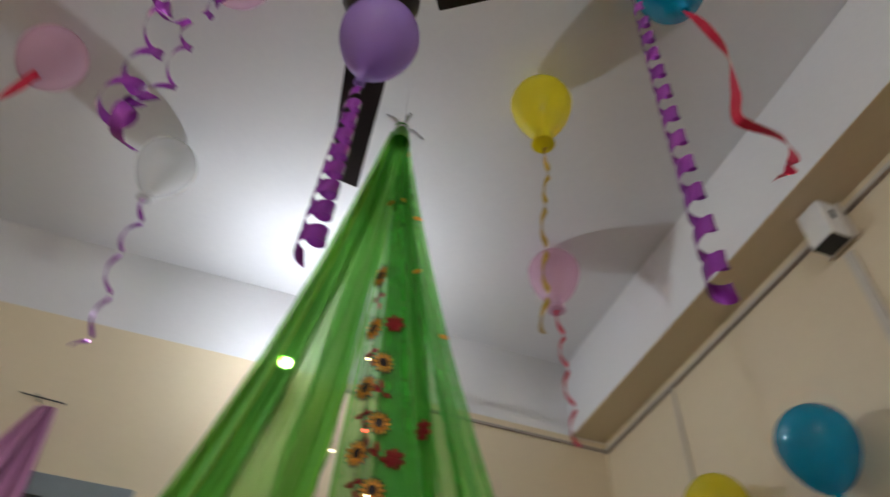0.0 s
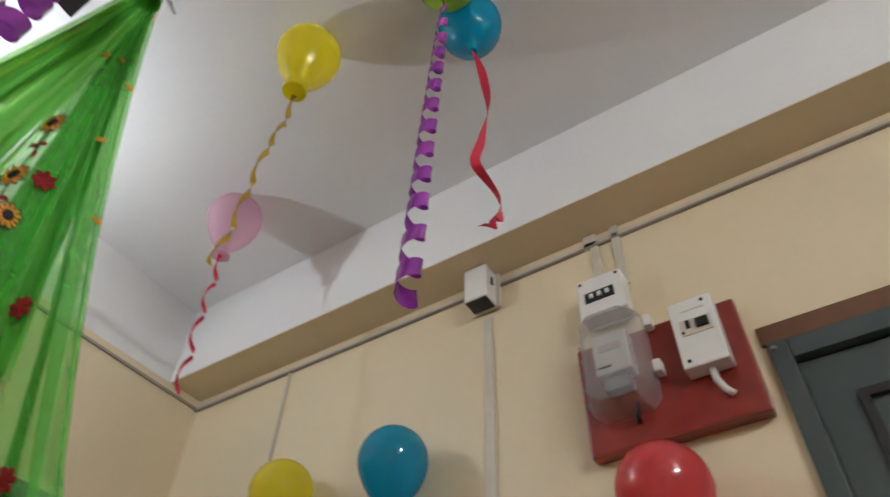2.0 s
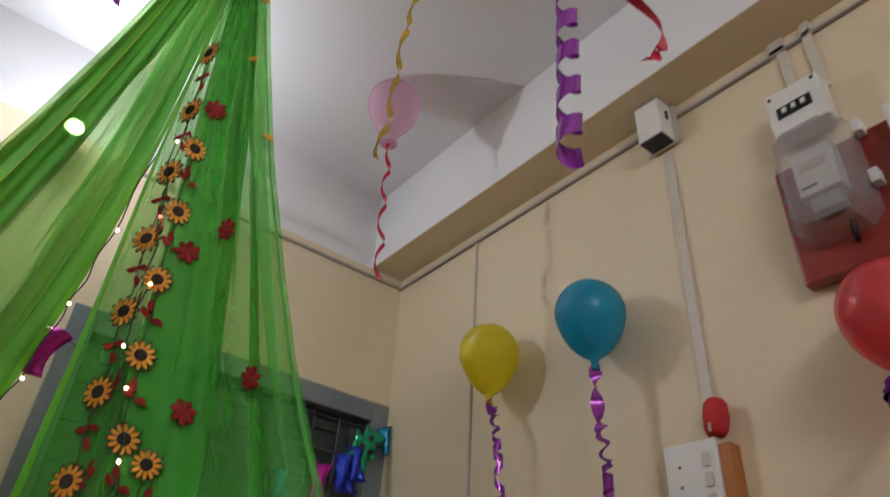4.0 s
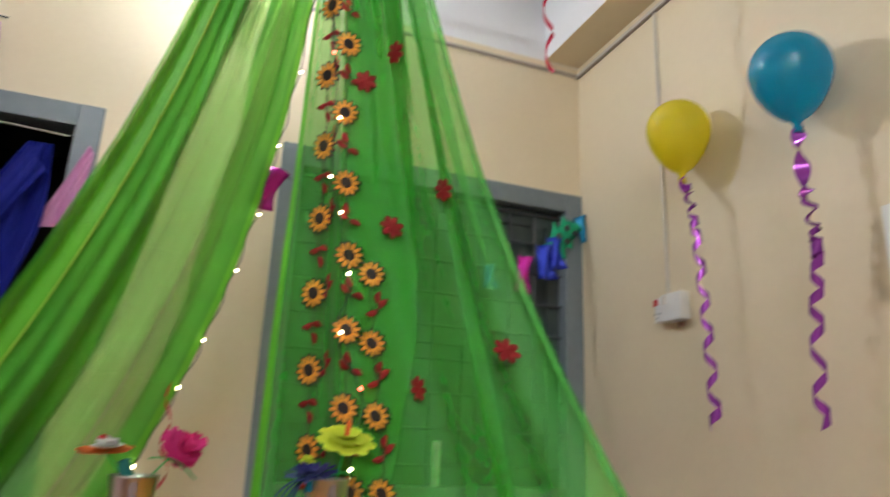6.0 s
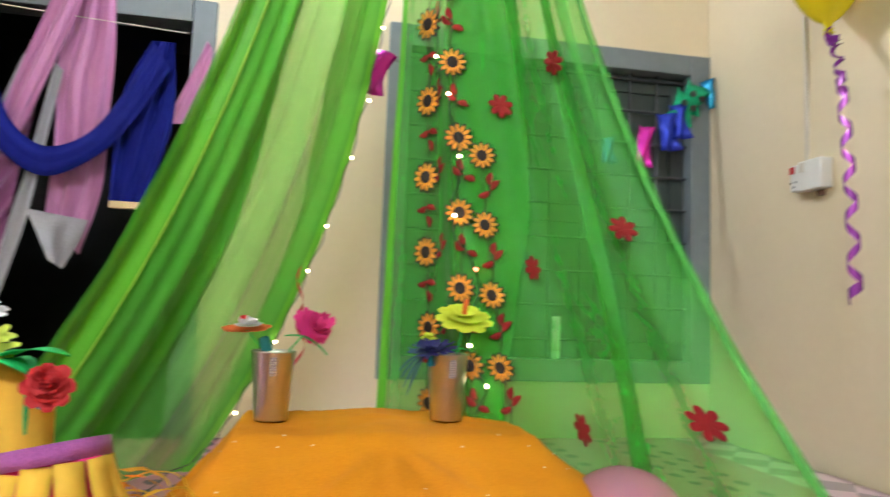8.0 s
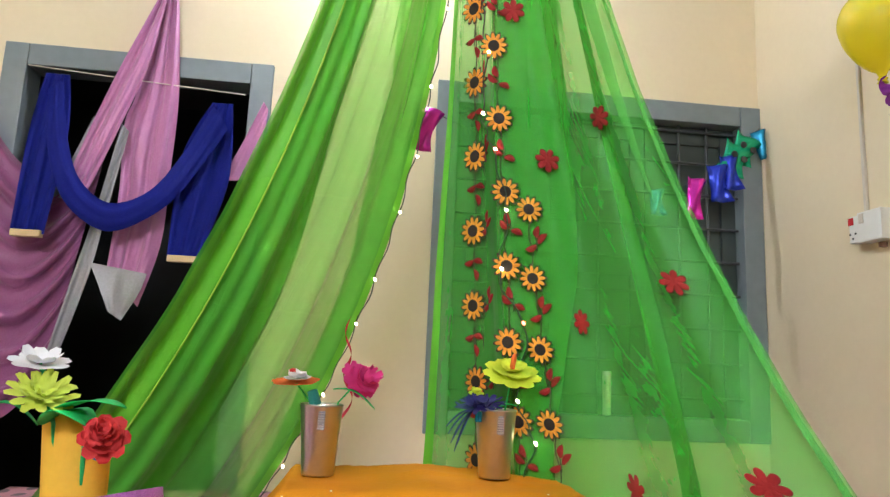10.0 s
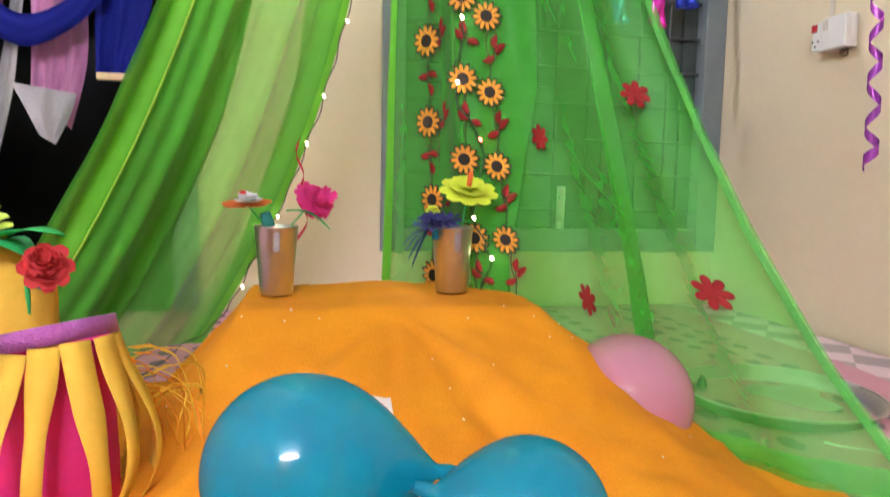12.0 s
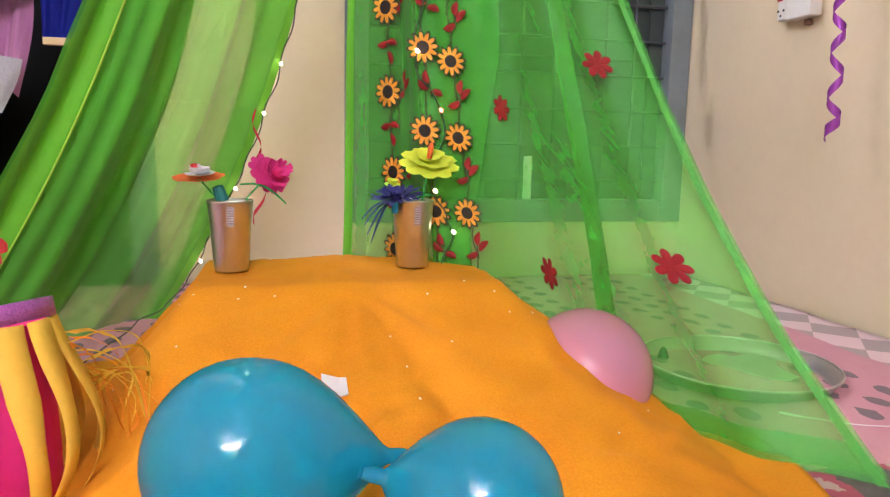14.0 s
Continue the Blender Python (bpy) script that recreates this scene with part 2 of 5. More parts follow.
def bedsheet_material():
    """Pink print: rows of dark dots, a chequered border along one side."""
    m = material("printed_bedsheet", (0.56, 0.27, 0.31), (0.47, 0.21, 0.25), rough=0.75, grain=160, blotch=6, bump=0.15)
    t = m.node_tree
    b = t.nodes["Principled BSDF"]
    ground = b.inputs["Base Color"].links[0].from_socket
    where, split = t.nodes.new("ShaderNodeTexCoord"), t.nodes.new("ShaderNodeSeparateXYZ")
    t.links.new(where.outputs["Object"], split.inputs[0])
    def calc(kind, first, other=0.0):
        n = t.nodes.new("ShaderNodeMath")
        n.operation = kind
        for k, v in enumerate((first, other)):
            if isinstance(v, (int, float)):
                n.inputs[k].default_value = v
            else:
                t.links.new(v, n.inputs[k])
        return n.outputs[0]

    shake = t.nodes.new("ShaderNodeTexNoise")
    shake.inputs["Scale"].default_value, shake.inputs["Detail"].default_value = 45.0, 2
    t.links.new(where.outputs["Object"], shake.inputs["Vector"])
    column = calc("DIVIDE", split.outputs["X"], 0.072)
    odd = calc("MULTIPLY", calc("MODULO", calc("FLOOR", column), 2.0), 0.5)
    row = calc("ADD", calc("DIVIDE", split.outputs["Y"], 0.105), odd)
    fx, fy = calc("SUBTRACT", calc("FRACT", column), 0.5), calc("SUBTRACT", calc("FRACT", row), 0.5)
    far = calc("ADD", calc("SQRT", calc("ADD", calc("MULTIPLY", fx, fx), calc("MULTIPLY", fy, fy))), calc("MULTIPLY", calc("SUBTRACT", shake.outputs["Fac"], 0.5), 0.25))
    band = calc("LESS_THAN", calc("MODULO", calc("FLOOR", column), 5.0), 2.5)
    both = t.nodes.new("ShaderNodeMath")
    both.operation = "MULTIPLY"
    t.links.new(calc("LESS_THAN", far, 0.27), both.inputs[0])
    t.links.new(band, both.inputs[1])
    one = t.nodes.new("ShaderNodeMix")
    one.data_type = "RGBA"
    t.links.new(both.outputs[0], one.inputs["Factor"])
    t.links.new(ground, one.inputs["A"])
    one.inputs["B"].default_value = (0.16, 0.115, 0.13, 1)
    chk = t.nodes.new("ShaderNodeTexChecker")
    chk.inputs["Scale"].default_value = 9.0
    chk.inputs["Color1"].default_value, chk.inputs["Color2"].default_value = (0.66, 0.50, 0.52, 1), (0.36, 0.29, 0.28, 1)
    turn = t.nodes.new("ShaderNodeMapping")
    turn.inputs["Rotation"].default_value = (0, 0, radians(38))
    t.links.new(where.outputs["Object"], turn.inputs["Vector"])
    t.links.new(turn.outputs[0], chk.inputs["Vector"])
    edge = t.nodes.new("ShaderNodeMath")
    edge.operation = "GREATER_THAN"
    edge.inputs[1].default_value = 1.42
    t.links.new(split.outputs["X"], edge.inputs[0])
    two = t.nodes.new("ShaderNodeMix")
    two.data_type = "RGBA"
    t.links.new(edge.outputs[0], two.inputs["Factor"])
    t.links.new(one.outputs["Result"], two.inputs["A"])
    t.links.new(chk.outputs["Color"], two.inputs["B"])
    # darker flowered print on the near side
    near = t.nodes.new("ShaderNodeMath")
    near.operation = "LESS_THAN"
    near.inputs[1].default_value = 0.98
    t.links.new(split.outputs["Y"], near.inputs[0])
    blots = t.nodes.new("ShaderNodeTexNoise")
    blots.inputs["Scale"].default_value, blots.inputs["Detail"].default_value = 13.0, 4
    t.links.new(where.outputs["Object"], blots.inputs["Vector"])
    ink = t.nodes.new("ShaderNodeValToRGB")
    ink.color_ramp.interpolation = "CONSTANT"
    ink.color_ramp.elements[0].color, ink.color_ramp.elements[1].color = (0.09, 0.08, 0.07, 1), (0.36, 0.06, 0.10, 1)
    ink.color_ramp.elements[1].position = 0.5
    pale = ink.color_ramp.elements.new(0.62)
    pale.color = (0.42, 0.30, 0.26, 1)
    t.links.new(blots.outputs["Fac"], ink.inputs["Fac"])
    three = t.nodes.new("ShaderNodeMix")
    three.data_type = "RGBA"
    t.links.new(near.outputs[0], three.inputs["Factor"])
    t.links.new(two.outputs["Result"], three.inputs["A"])
    t.links.new(ink.outputs["Color"], three.inputs["B"])
    t.links.new(three.outputs["Result"], b.inputs["Base Color"])
    return m


BEDSHEET = bedsheet_material()

# ---------------------------------------------------------------- building helpers
STANDS = {}


def thing(name, place, label, category, group="", kind=""):
    ob = new(name)
    ob.empty_display_size = 0.05
    ob.location = place
    STANDS[ob.name] = Matrix.Translation(place)
    return tagged(ob, label, category, group, kind)


def part(name, bm, mats, parent=None, label="", smooth=False):
    me = bpy.data.meshes.new(name)
    bm.to_mesh(me)
    bm.free()
    for m in mats if isinstance(mats, (list, tuple)) else [mats]:
        me.materials.append(m)
    if smooth:
        me.polygons.foreach_set("use_smooth", [True] * len(me.polygons))
    ob = new(name, me)
    STANDS[ob.name] = Matrix.Identity(4)
    if parent is not None:
        ob.parent = parent
        ob.matrix_parent_inverse = STANDS[parent.name].inverted()
    return tagged(ob, label)


def box(bm, lo, hi, mat=0, bevel=0.0):
    lo, hi = Vector(lo), Vector(hi)
    made = bmesh.ops.create_cube(bm, size=1, matrix=Matrix.LocRotScale((lo + hi) / 2, None, hi - lo))
    faces = {f for v in made["verts"] for f in v.link_faces}
    if bevel:
        edges = list({e for f in faces for e in f.edges})
        out = bmesh.ops.bevel(bm, geom=edges, offset=bevel, segments=2, affect="EDGES", profile=0.6)
        faces = set(out["faces"]) | {f for f in faces if f.is_valid}
    for f in faces:
        f.material_index = mat
    return bm


def boxed(lo, hi, bevel=0.0):
    return box(bmesh.new(), lo, hi, 0, bevel)


def frame_of(way):
    way = Vector(way).normalized()
    side = way.cross((0, 0, 1) if abs(way.z) < 0.9 else (1, 0, 0)).normalized()
    return side, way.cross(side).normalized(), way


def tube(bm, points, radii, sides=8, mat=0, caps=True):
    """A round tube through points; radii: one number or one per point."""
    points = [Vector(p) for p in points]
    radii = [radii] * len(points) if isinstance(radii, (int, float)) else radii
    rings, side = [], None
    for k, p in enumerate(points):
        way = (points[min(k + 1, len(points) - 1)] - points[max(k - 1, 0)]).normalized()
        side = (side - way * side.dot(way)).normalized() if side is not None else frame_of(way)[0]
        up = way.cross(side)
        rings.append([bm.verts.new(p + radii[k] * (math.cos(a) * side + math.sin(a) * up)) for a in (2 * math.pi * i / sides for i in range(sides))])
    for a, b in zip(rings, rings[1:]):
        for i in range(sides):
            bm.faces.new((a[i], a[(i + 1) % sides], b[(i + 1) % sides], b[i])).material_index = mat
    if caps:
        bm.faces.new(rings[0][::-1]).material_index = mat
        bm.faces.new(rings[-1]).material_index = mat
    return bm


def lathe(bm, base, way, profile, sides=24, mat=0, squash=1.0):
    """Turns (radius, height) pairs round the axis way from base."""
    side, up, way = frame_of(way)
    base, rings = Vector(base), []
    for r, h in profile:
        rings.append([bm.verts.new(base + way * h + r * (math.cos(a) * side + squash * math.sin(a) * up)) for a in (2 * math.pi * i / sides for i in range(sides))])
    for a, b in zip(rings, rings[1:]):
        for i in range(sides):
            bm.faces.new((a[i], a[(i + 1) % sides], b[(i + 1) % sides], b[i])).material_index = mat
    return bm


def grid(bm, rows, mat=0):
    """Faces over a lattice of points."""
    vs = [[bm.verts.new(p) for p in row] for row in rows]
    for a, b in zip(vs, vs[1:]):
        for i in range(len(a) - 1):
            bm.faces.new((a[i], a[i + 1], b[i + 1], b[i])).material_index = mat
    return bm


def spline(points, t):
    """Catmull-Rom through points, t from 0 to 1."""
    n = len(points) - 1
    k = min(int(t * n), n - 1)
    f = t * n - k
    p = [Vector(points[min(max(k + i, 0), n)]) for i in (-1, 0, 1, 2)]
    return 0.5 * (2 * p[1] + (p[2] - p[0]) * f + (2 * p[0] - 5 * p[1] + 4 * p[2] - p[3]) * f * f + (3 * p[1] - p[0] - 3 * p[2] + p[3]) * f ** 3)


def thicken(bm, depth):
    bmesh.ops.recalc_face_normals(bm, faces=bm.faces)
    bmesh.ops.solidify(bm, geom=bm.faces[:], thickness=depth)
    return bm


def structure(name, bm, mats, label=""):
    ob = part(name, bm, mats)
    return tagged(ob, label, "", "", "structure")


# ---------------------------------------------------------------- shell of the room
T = 0.2
bm = bmesh.new()
DOOR_L, DOOR_R, WIN_L, WIN_R, HEAD, SILL = -1.303, -0.343, 0.289, 1.634, 2.122, 0.772
for lo, hi in (((LX, 0), (DOOR_L, HEAD)), ((DOOR_R, 0), (WIN_L, HEAD)), ((WIN_L, 0), (WIN_R, SILL)), ((LX, HEAD), (RX, PAINT_Z)), ((RX, 0), (RX + T, PAINT_Z))):
    box(bm, (lo[0], BY, lo[1]), (hi[0], BY + T, hi[1]))
box(bm, (LX, BY, PAINT_Z), (RX + T, BY + T, TOP), 1)
structure("wall_north", bm, [TAN, WHITE], "cream-tan painted wall with a white band under the ceiling")
bm = bmesh.new()
EY, EW = 0.254, -0.66
for y0, y1, z0, z1 in ((EY, BY, 0, TOP), (FY, EW, 0, TOP), (EW, EY, 2.185, TOP)):
    box(bm, (RX, y0, z0), (RX + T, y1, z1))
structure("wall_east", bm, TAN, "cream-tan painted wall with conduits and balloons")
structure("wall_west", boxed((LX - T, FY, 0), (LX, BY + T, TOP)), TAN, "cream-tan painted plain wall")
structure("wall_south", boxed((LX - T, FY - T, 0), (RX + T, FY, TOP)), TAN, "cream-tan painted plain wall")
structure("floor", boxed((LX - T, FY - T, -0.1), (RX + T, 4.4, 0)), FLOORING, "plain grey cement floor")
structure("ceiling", boxed((LX - T, FY - T, TOP), (RX + T, BY + T, TOP + 0.15)), WHITE, "white distempered ceiling")
bm = boxed((BEAM_X, FY, BEAM_Z + 0.003), (RX - 0.001, BY - 0.001, TOP - 0.001))
box(bm, (BEAM_X + 0.001, FY + 0.001, BEAM_Z), (RX - 0.001, BY - 0.002, BEAM_Z + 0.003), 1)
structure("ceiling_beam", bm, [WHITE, TAN], "white ceiling beam with a tan painted underside")
# room beyond the open doorway, its darkness put into near-black walls
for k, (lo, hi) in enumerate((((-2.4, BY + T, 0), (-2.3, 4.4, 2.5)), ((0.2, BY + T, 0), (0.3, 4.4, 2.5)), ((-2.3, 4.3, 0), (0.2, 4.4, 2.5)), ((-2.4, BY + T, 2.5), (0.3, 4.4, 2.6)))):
    structure("ceiling_beyond" if k == 3 else "wall_beyond_%d" % (k + 1), boxed(lo, hi), DARK, "near-black wall added for the darkness behind the doorway")


def opening_frame(name, x0, x1, z0, z1, width, sill, label):
    ob = thing(name, ((x0 + x1) / 2, BY, z0), label, "", "", "structure")
    y0, y1 = BY - 0.018, BY + 0.10
    part("frame", boxed((x0, y0, z0), (x0 + width, y1, z1), 0.004), FRAME_PAINT, ob)
    part("frame", boxed((x1 - width, y0, z0), (x1, y1, z1), 0.004), FRAME_PAINT, ob)
    part("frame", boxed((x0 + width + 0.001, y0 + 0.002, z1 - width), (x1 - width - 0.001, y1, z1), 0.004), FRAME_PAINT, ob)
    if sill:
        part("frame", boxed((x0 + width + 0.001, y0 + 0.002, z0), (x1 - width - 0.001, y1, z0 + width), 0.004), FRAME_PAINT, ob)
    return ob


opening_frame("door_1", DOOR_L, DOOR_R, 0.0, HEAD - 0.004, 0.082, False, "blue-grey painted frame of an open dark doorway")
win = opening_frame("window_1", WIN_L, WIN_R - 0.002, SILL, HEAD, 0.085, True, "blue-grey window frame with iron bars and closed dark shutters")
for k in range(9):
    z = SILL + 0.16 + k * 0.135
    part("grille_bar", tube(bmesh.new(), [(WIN_L + 0.08, BY + 0.03, z), (WIN_R - 0.08, BY + 0.03, z)], 0.006, 6), IRON, win)
for x in (0.62, 0.96, 1.30, 1.42):
    part("grille_bar", tube(bmesh.new(), [(x, BY + 0.036, SILL + 0.08), (x, BY + 0.036, HEAD - 0.08)], 0.006, 6), IRON, win)
for k in range(3):
    x0 = WIN_L + 0.086 + k * 0.392
    x1 = x0 + 0.388
    sh = part("shutter", boxed((x0, BY + 0.062, SILL + 0.087), (x1, BY + 0.075, HEAD - 0.087)), SHUTTER, win)
    for lo, hi in (((x0, SILL + 0.087), (x0 + 0.06, HEAD - 0.087)), ((x1 - 0.06, SILL + 0.087), (x1, HEAD - 0.087)), ((x0 + 0.061, HEAD - 0.16), (x1 - 0.061, HEAD - 0.087)),
                   ((x0 + 0.061, SILL + 0.087), (x1 - 0.061, SILL + 0.16)), ((x0 + 0.061, 1.40), (x1 - 0.061, 1.46))):
        part("rail", boxed((lo[0], BY + 0.048, lo[1]), (hi[0], BY + 0.0615, hi[1]), 0.002), SHUTTER, sh)
# near-black board added behind the shutters for the night's darkness
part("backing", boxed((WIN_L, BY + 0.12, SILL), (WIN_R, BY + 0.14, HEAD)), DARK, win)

# closed door in the side wall
side_door = thing("door_2", (RX, (EY + EW) / 2, 0), "dark green-grey panelled door, closed, under a brown wooden lintel", "", "", "structure")
part("lintel", boxed((RX - 0.012, EW, 2.125), (RX + T, EY + 0.012, 2.184), 0.003), BROWN, side_door)
for y0, y1 in ((EY - 0.05, EY), (EW, EW + 0.05)):
    part("frame", boxed((RX - 0.02, y0, 0), (RX + 0.1, y1, 2.124), 0.004), DOOR_PAINT, side_door)
part("frame", boxed((RX - 0.018, EW + 0.051, 2.064), (RX + 0.1, EY - 0.051, 2.122), 0.004), DOOR_PAINT, side_door)
leaf = part("leaf", boxed((RX + 0.012, EW + 0.053, 0.01), (RX + 0.05, EY - 0.053, 2.06)), DOOR_PAINT, side_door)
for z0, z1 in ((1.12, 1.94), (0.2, 0.98)):
    bm = bmesh.new()
    y0, y1 = EW + 0.15, EY - 0.145
    for lo, hi in (((y0, z1 - 0.022), (y1, z1)), ((y0, z0), (y1, z0 + 0.022)), ((y0, z0 + 0.022), (y0 + 0.022, z1 - 0.022)), ((y1 - 0.022, z0 + 0.022), (y1, z1 - 0.022))):
        box(bm, (RX - 0.002, lo[0], lo[1]), (RX + 0.0118, hi[0], hi[1]))
    part("moulding", bm, BLACK, leaf)
part("bolt", tube(bmesh.new(), [(RX - 0.012, 0.045, 1.83), (RX - 0.012, 0.03, 1.66)], 0.011, 8), PLASTIC, leaf, "pale metal bolt")
part("screw", tube(bmesh.new(), [(RX - 0.028, EY - 0.015, 2.10), (RX - 0.019, EY - 0.015, 2.10)], 0.006, 8), STEEL, side_door)

# ---------------------------------------------------------------- lights of the place
BULB = Vector((0.046, 2.43, 2.68))
lamp = thing("wall_lamp", (0.046, BY, 2.66), "white lit bulb in an angled holder on the wall", "lamp")
part("rose", lathe(bmesh.new(), (0.046, BY - 0.0005, 2.64), (0, -1, 0), [(0, 0), (0.045, 0), (0.045, 0.012), (0.028, 0.024), (0, 0.024)], 20), PLASTIC, lamp, "", True)
part("holder", lathe(bmesh.new(), (0.046, BY - 0.02, 2.643), (0, -1, 0.2), [(0, 0), (0.017, 0.0), (0.02, 0.03), (0.022, 0.06), (0, 0.06)], 16), PLASTIC, lamp, "", True)
part("housing", lathe(bmesh.new(), BULB + Vector((0, 0.145, -0.029)), (0, -1, 0.2), [(0, 0), (0.014, 0), (0.016, 0.02), (0.029, 0.075), (0.031, 0.118), (0, 0.118)], 20), PLASTIC, lamp, "", True)
part("bulb", lathe(bmesh.new(), BULB + Vector((0, 0.028, -0.0055)), (0, -1, 0.3), [(0.0, 0), (0.029, 0), (0.03, 0.006), (0.026, 0.016), (0.016, 0.022), (0.0, 0.024)], 20), LAMP_LIGHT, lamp, "", True)
TX, TZ = -0.65, 2.75
tl = thing("tube_light", (TX, FY, TZ), "lit white fluorescent tube light on the wall", "lamp")
part("batten", boxed((TX - 0.65, FY + 0.001, TZ - 0.02), (TX + 0.65, FY + 0.035, TZ + 0.02), 0.004), PLASTIC, tl)
part("tube", tube(bmesh.new(), [(TX - 0.6, FY + 0.06, TZ), (TX + 0.6, FY + 0.06, TZ)], 0.014, 12), TUBE_LIGHT, tl)
for x in (TX - 0.62, TX + 0.60):
    part("socket", boxed((x, FY + 0.0355, TZ - 0.02), (x + 0.02, FY + 0.08, TZ + 0.02), 0.003), PLASTIC, tl)

# ---------------------------------------------------------------- bed
bed = thing("bed", (0.2, 1.2, 0), "wide bed covered by a pink dotted printed bedsheet", "bed")
rows = []
for j in range(81):
    y = -0.35 + 2.93 * j / 80
    row = []
    for i in range(81):
        x = -1.05 + 2.66 * i / 80
        row.append((x, y, BED_Z + 0.006 * noise.noise((x * 5, y * 5, 0)) + 0.003 * noise.noise((x * 14, y * 9, 3))))
    rows.append(row)
bm = grid(bmesh.new(), rows)
part("bedsheet", thicken(bm, -0.012), BEDSHEET, bed, "", True)
part("mattress", boxed((-1.03, -0.33, 0.36), (1.6, 2.56, BED_Z - 0.02), 0.03), P_WHITE, bed)
part("bed_frame", boxed((-1.05, -0.35, 0.26), (1.61, 2.58, 0.358), 0.006), BROWN, bed)
for x in (-0.98, 1.54):
    for y in (-0.28, 2.5):
        part("leg", boxed((x - 0.035, y - 0.035, 0), (x + 0.035, y + 0.035, 0.259), 0.004), BROWN, bed)


# ---------------------------------------------------------------- low table under the orange cloth
def orange_height(x, y):
    """Height of the draped cloth over the low table and the bed."""
    dx = max(-0.075 - x, 0, x - 0.455)
    dy = max(1.33 - y, 0, y - 1.62)
    reach_x, reach_y = (0.20 if x < 0.1 else 0.31), (0.70 if y < 1.4 else 0.12)
    d = math.hypot(dx / reach_x, dy / reach_y)
    drop = min(1.0, d)
    drop = drop ** 0.9
    z = 0.803 - (0.803 - BED_Z - 0.012) * drop
    ang = math.atan2(dy / reach_y + 1e-6, (x - 0.19) * 2)
    fold = (0.012 * math.sin(ang * 9 + 0.7) + 0.007 * math.sin(ang * 17 + y * 5)) * min(1, d * 1.6) * max(0, 1.25 - d)
    z += fold + 0.008 * noise.noise((x * 8, y * 8, 1)) * min(1, 0.3 + d * 2) + 0.0065 * noise.noise((x * 19, y * 19, 7)) * min(1, 0.4 + 2 * d) + 0.006 * max(0, 1 - abs(noise.noise((x * 5, y * 4, 9))) * 9) * min(1, d * 2) + 0.0012 * noise.noise((x * 60, y * 60, 2))
    if d < 0.05:
        z += 0.008 * math.exp(-((x - 0.19) / 0.07) ** 2) * (1 if y > 1.5 else 0.4)
    return max(z, BED_Z + 0.019 + 0.003 * noise.noise((x * 9, y * 9, 5)))


table = thing("low_table", (0.19, 1.475, BED_Z), "low wooden table hidden under an orange cloth", "table")
part("tabletop", boxed((-0.065, 1.345, 0.755), (0.445, 1.61, 0.782), 0.004), BROWN, table)
for x in (-0.04, 0.42):
    for y in (1.37, 1.585):
        part("leg", boxed((x - 0.018, y - 0.018, BED_Z + 0.012), (x + 0.018, y + 0.018, 0.754)), BROWN, table)
NX, NY = 120, 110
rows = []
for j in range(NY + 1):
    v = j / NY
    row = []
    for i in range(NX + 1):
        u = i / NX
        lo = -0.37 - 0.02 * math.sin(v * 9) + 0.1 * max(0, v - 0.5)
        hi = 0.80 + 0.03 * math.sin(v * 13 + 1) - 0.30 * max(0, v - 0.55)
        x = lo + (hi - lo) * u
        y = 0.42 + 1.27 * v + 0.02 * math.sin(u * 17)
        row.append((x, y, orange_height(x, y)))
    rows.append(row)
cloth = tagged(part("tablecloth", thicken(grid(bmesh.new(), rows), -0.0015), ORANGE_CLOTH, None, "", True), "bright orange cotton cloth draped over a low table, with tiny sequins", "tablecloth")
random.seed(5)
bm = bmesh.new()
for k in range(46):
    x, y = random.uniform(-0.26, 0.68), random.uniform(0.6, 1.36)
    lathe(bm, (x, y, orange_height(x, y) + 0.0006), (0, -0.4, 1), [(0.0, 0), (0.0023, 0.0), (0.0018, 0.0012), (0, 0.0014)], 6)
tagged(part("sequin", bm, P_WHITE, cloth), "", "", "", "stuff")


# ---------------------------------------------------------------- tent of green cloth
ZB = BED_Z + 0.014
TALL = 2.86 - ZB


def right_inner(s):
    return 0.222 - 0.012 * (1 - s) ** 4 - 0.014 * s * s, 1.33 + 0.47 * s ** 0.7


def right_outer(s):
    return 0.215 + 0.67 * s * (1.03 - 0.32 * (1 - s) ** 2), 1.33 + 0.2 * s - 0.62 * s ** 4


def left_inner(s):
    return 0.215 - 0.5 * s ** 3.2 + 0.02 * s, 1.33 + 0.77 * s


def left_outer(s):
    return 0.175 - 0.86 * (0.5 * s + 0.5 * s ** 3), 1.33 + 0.32 * s


def sheet(inner, outer, u, s, folds):
    (ax, ay), (bx, by) = inner(s), outer(s)
    dx, dy = bx - ax, by - ay
    n = math.hypot(dx, dy) + 1e-6
    d = sum(a * math.sin(2 * math.pi * (f * u + p)) * (0.35 + 0.65 * s) for f, a, p in folds) * min(1, s * 6)
    d *= 0.4 + 0.6 * min(1, 4 * u * (1 - u) + 0.3)
    return Vector((ax + dx * u - dy / n * d, ay + dy * u + dx / n * d, 2.86 - TALL * s))


RF = ((2.0, 0.024, 0.05), (5.0, 0.009, 0.3), (9.0, 0.004, 0.1))
LF = ((2.5, 0.022, 0.4), (6.0, 0.009, 0.2), (11.0, 0.004, 0.6))


def right_at(u, s):
    return sheet(right_inner, right_outer, u, s, RF)


def left_at(u, s):
    return sheet(left_inner, left_outer, u, s, LF)


def curve(stops, s):
    """Straight lines through (s, value) stops, eased at the joints."""
    for (a, x), (b, y) in zip(stops, stops[1:]):
        if s <= b:
            return x + (y - x) * (s - a) / (b - a)
    return stops[-1][1]


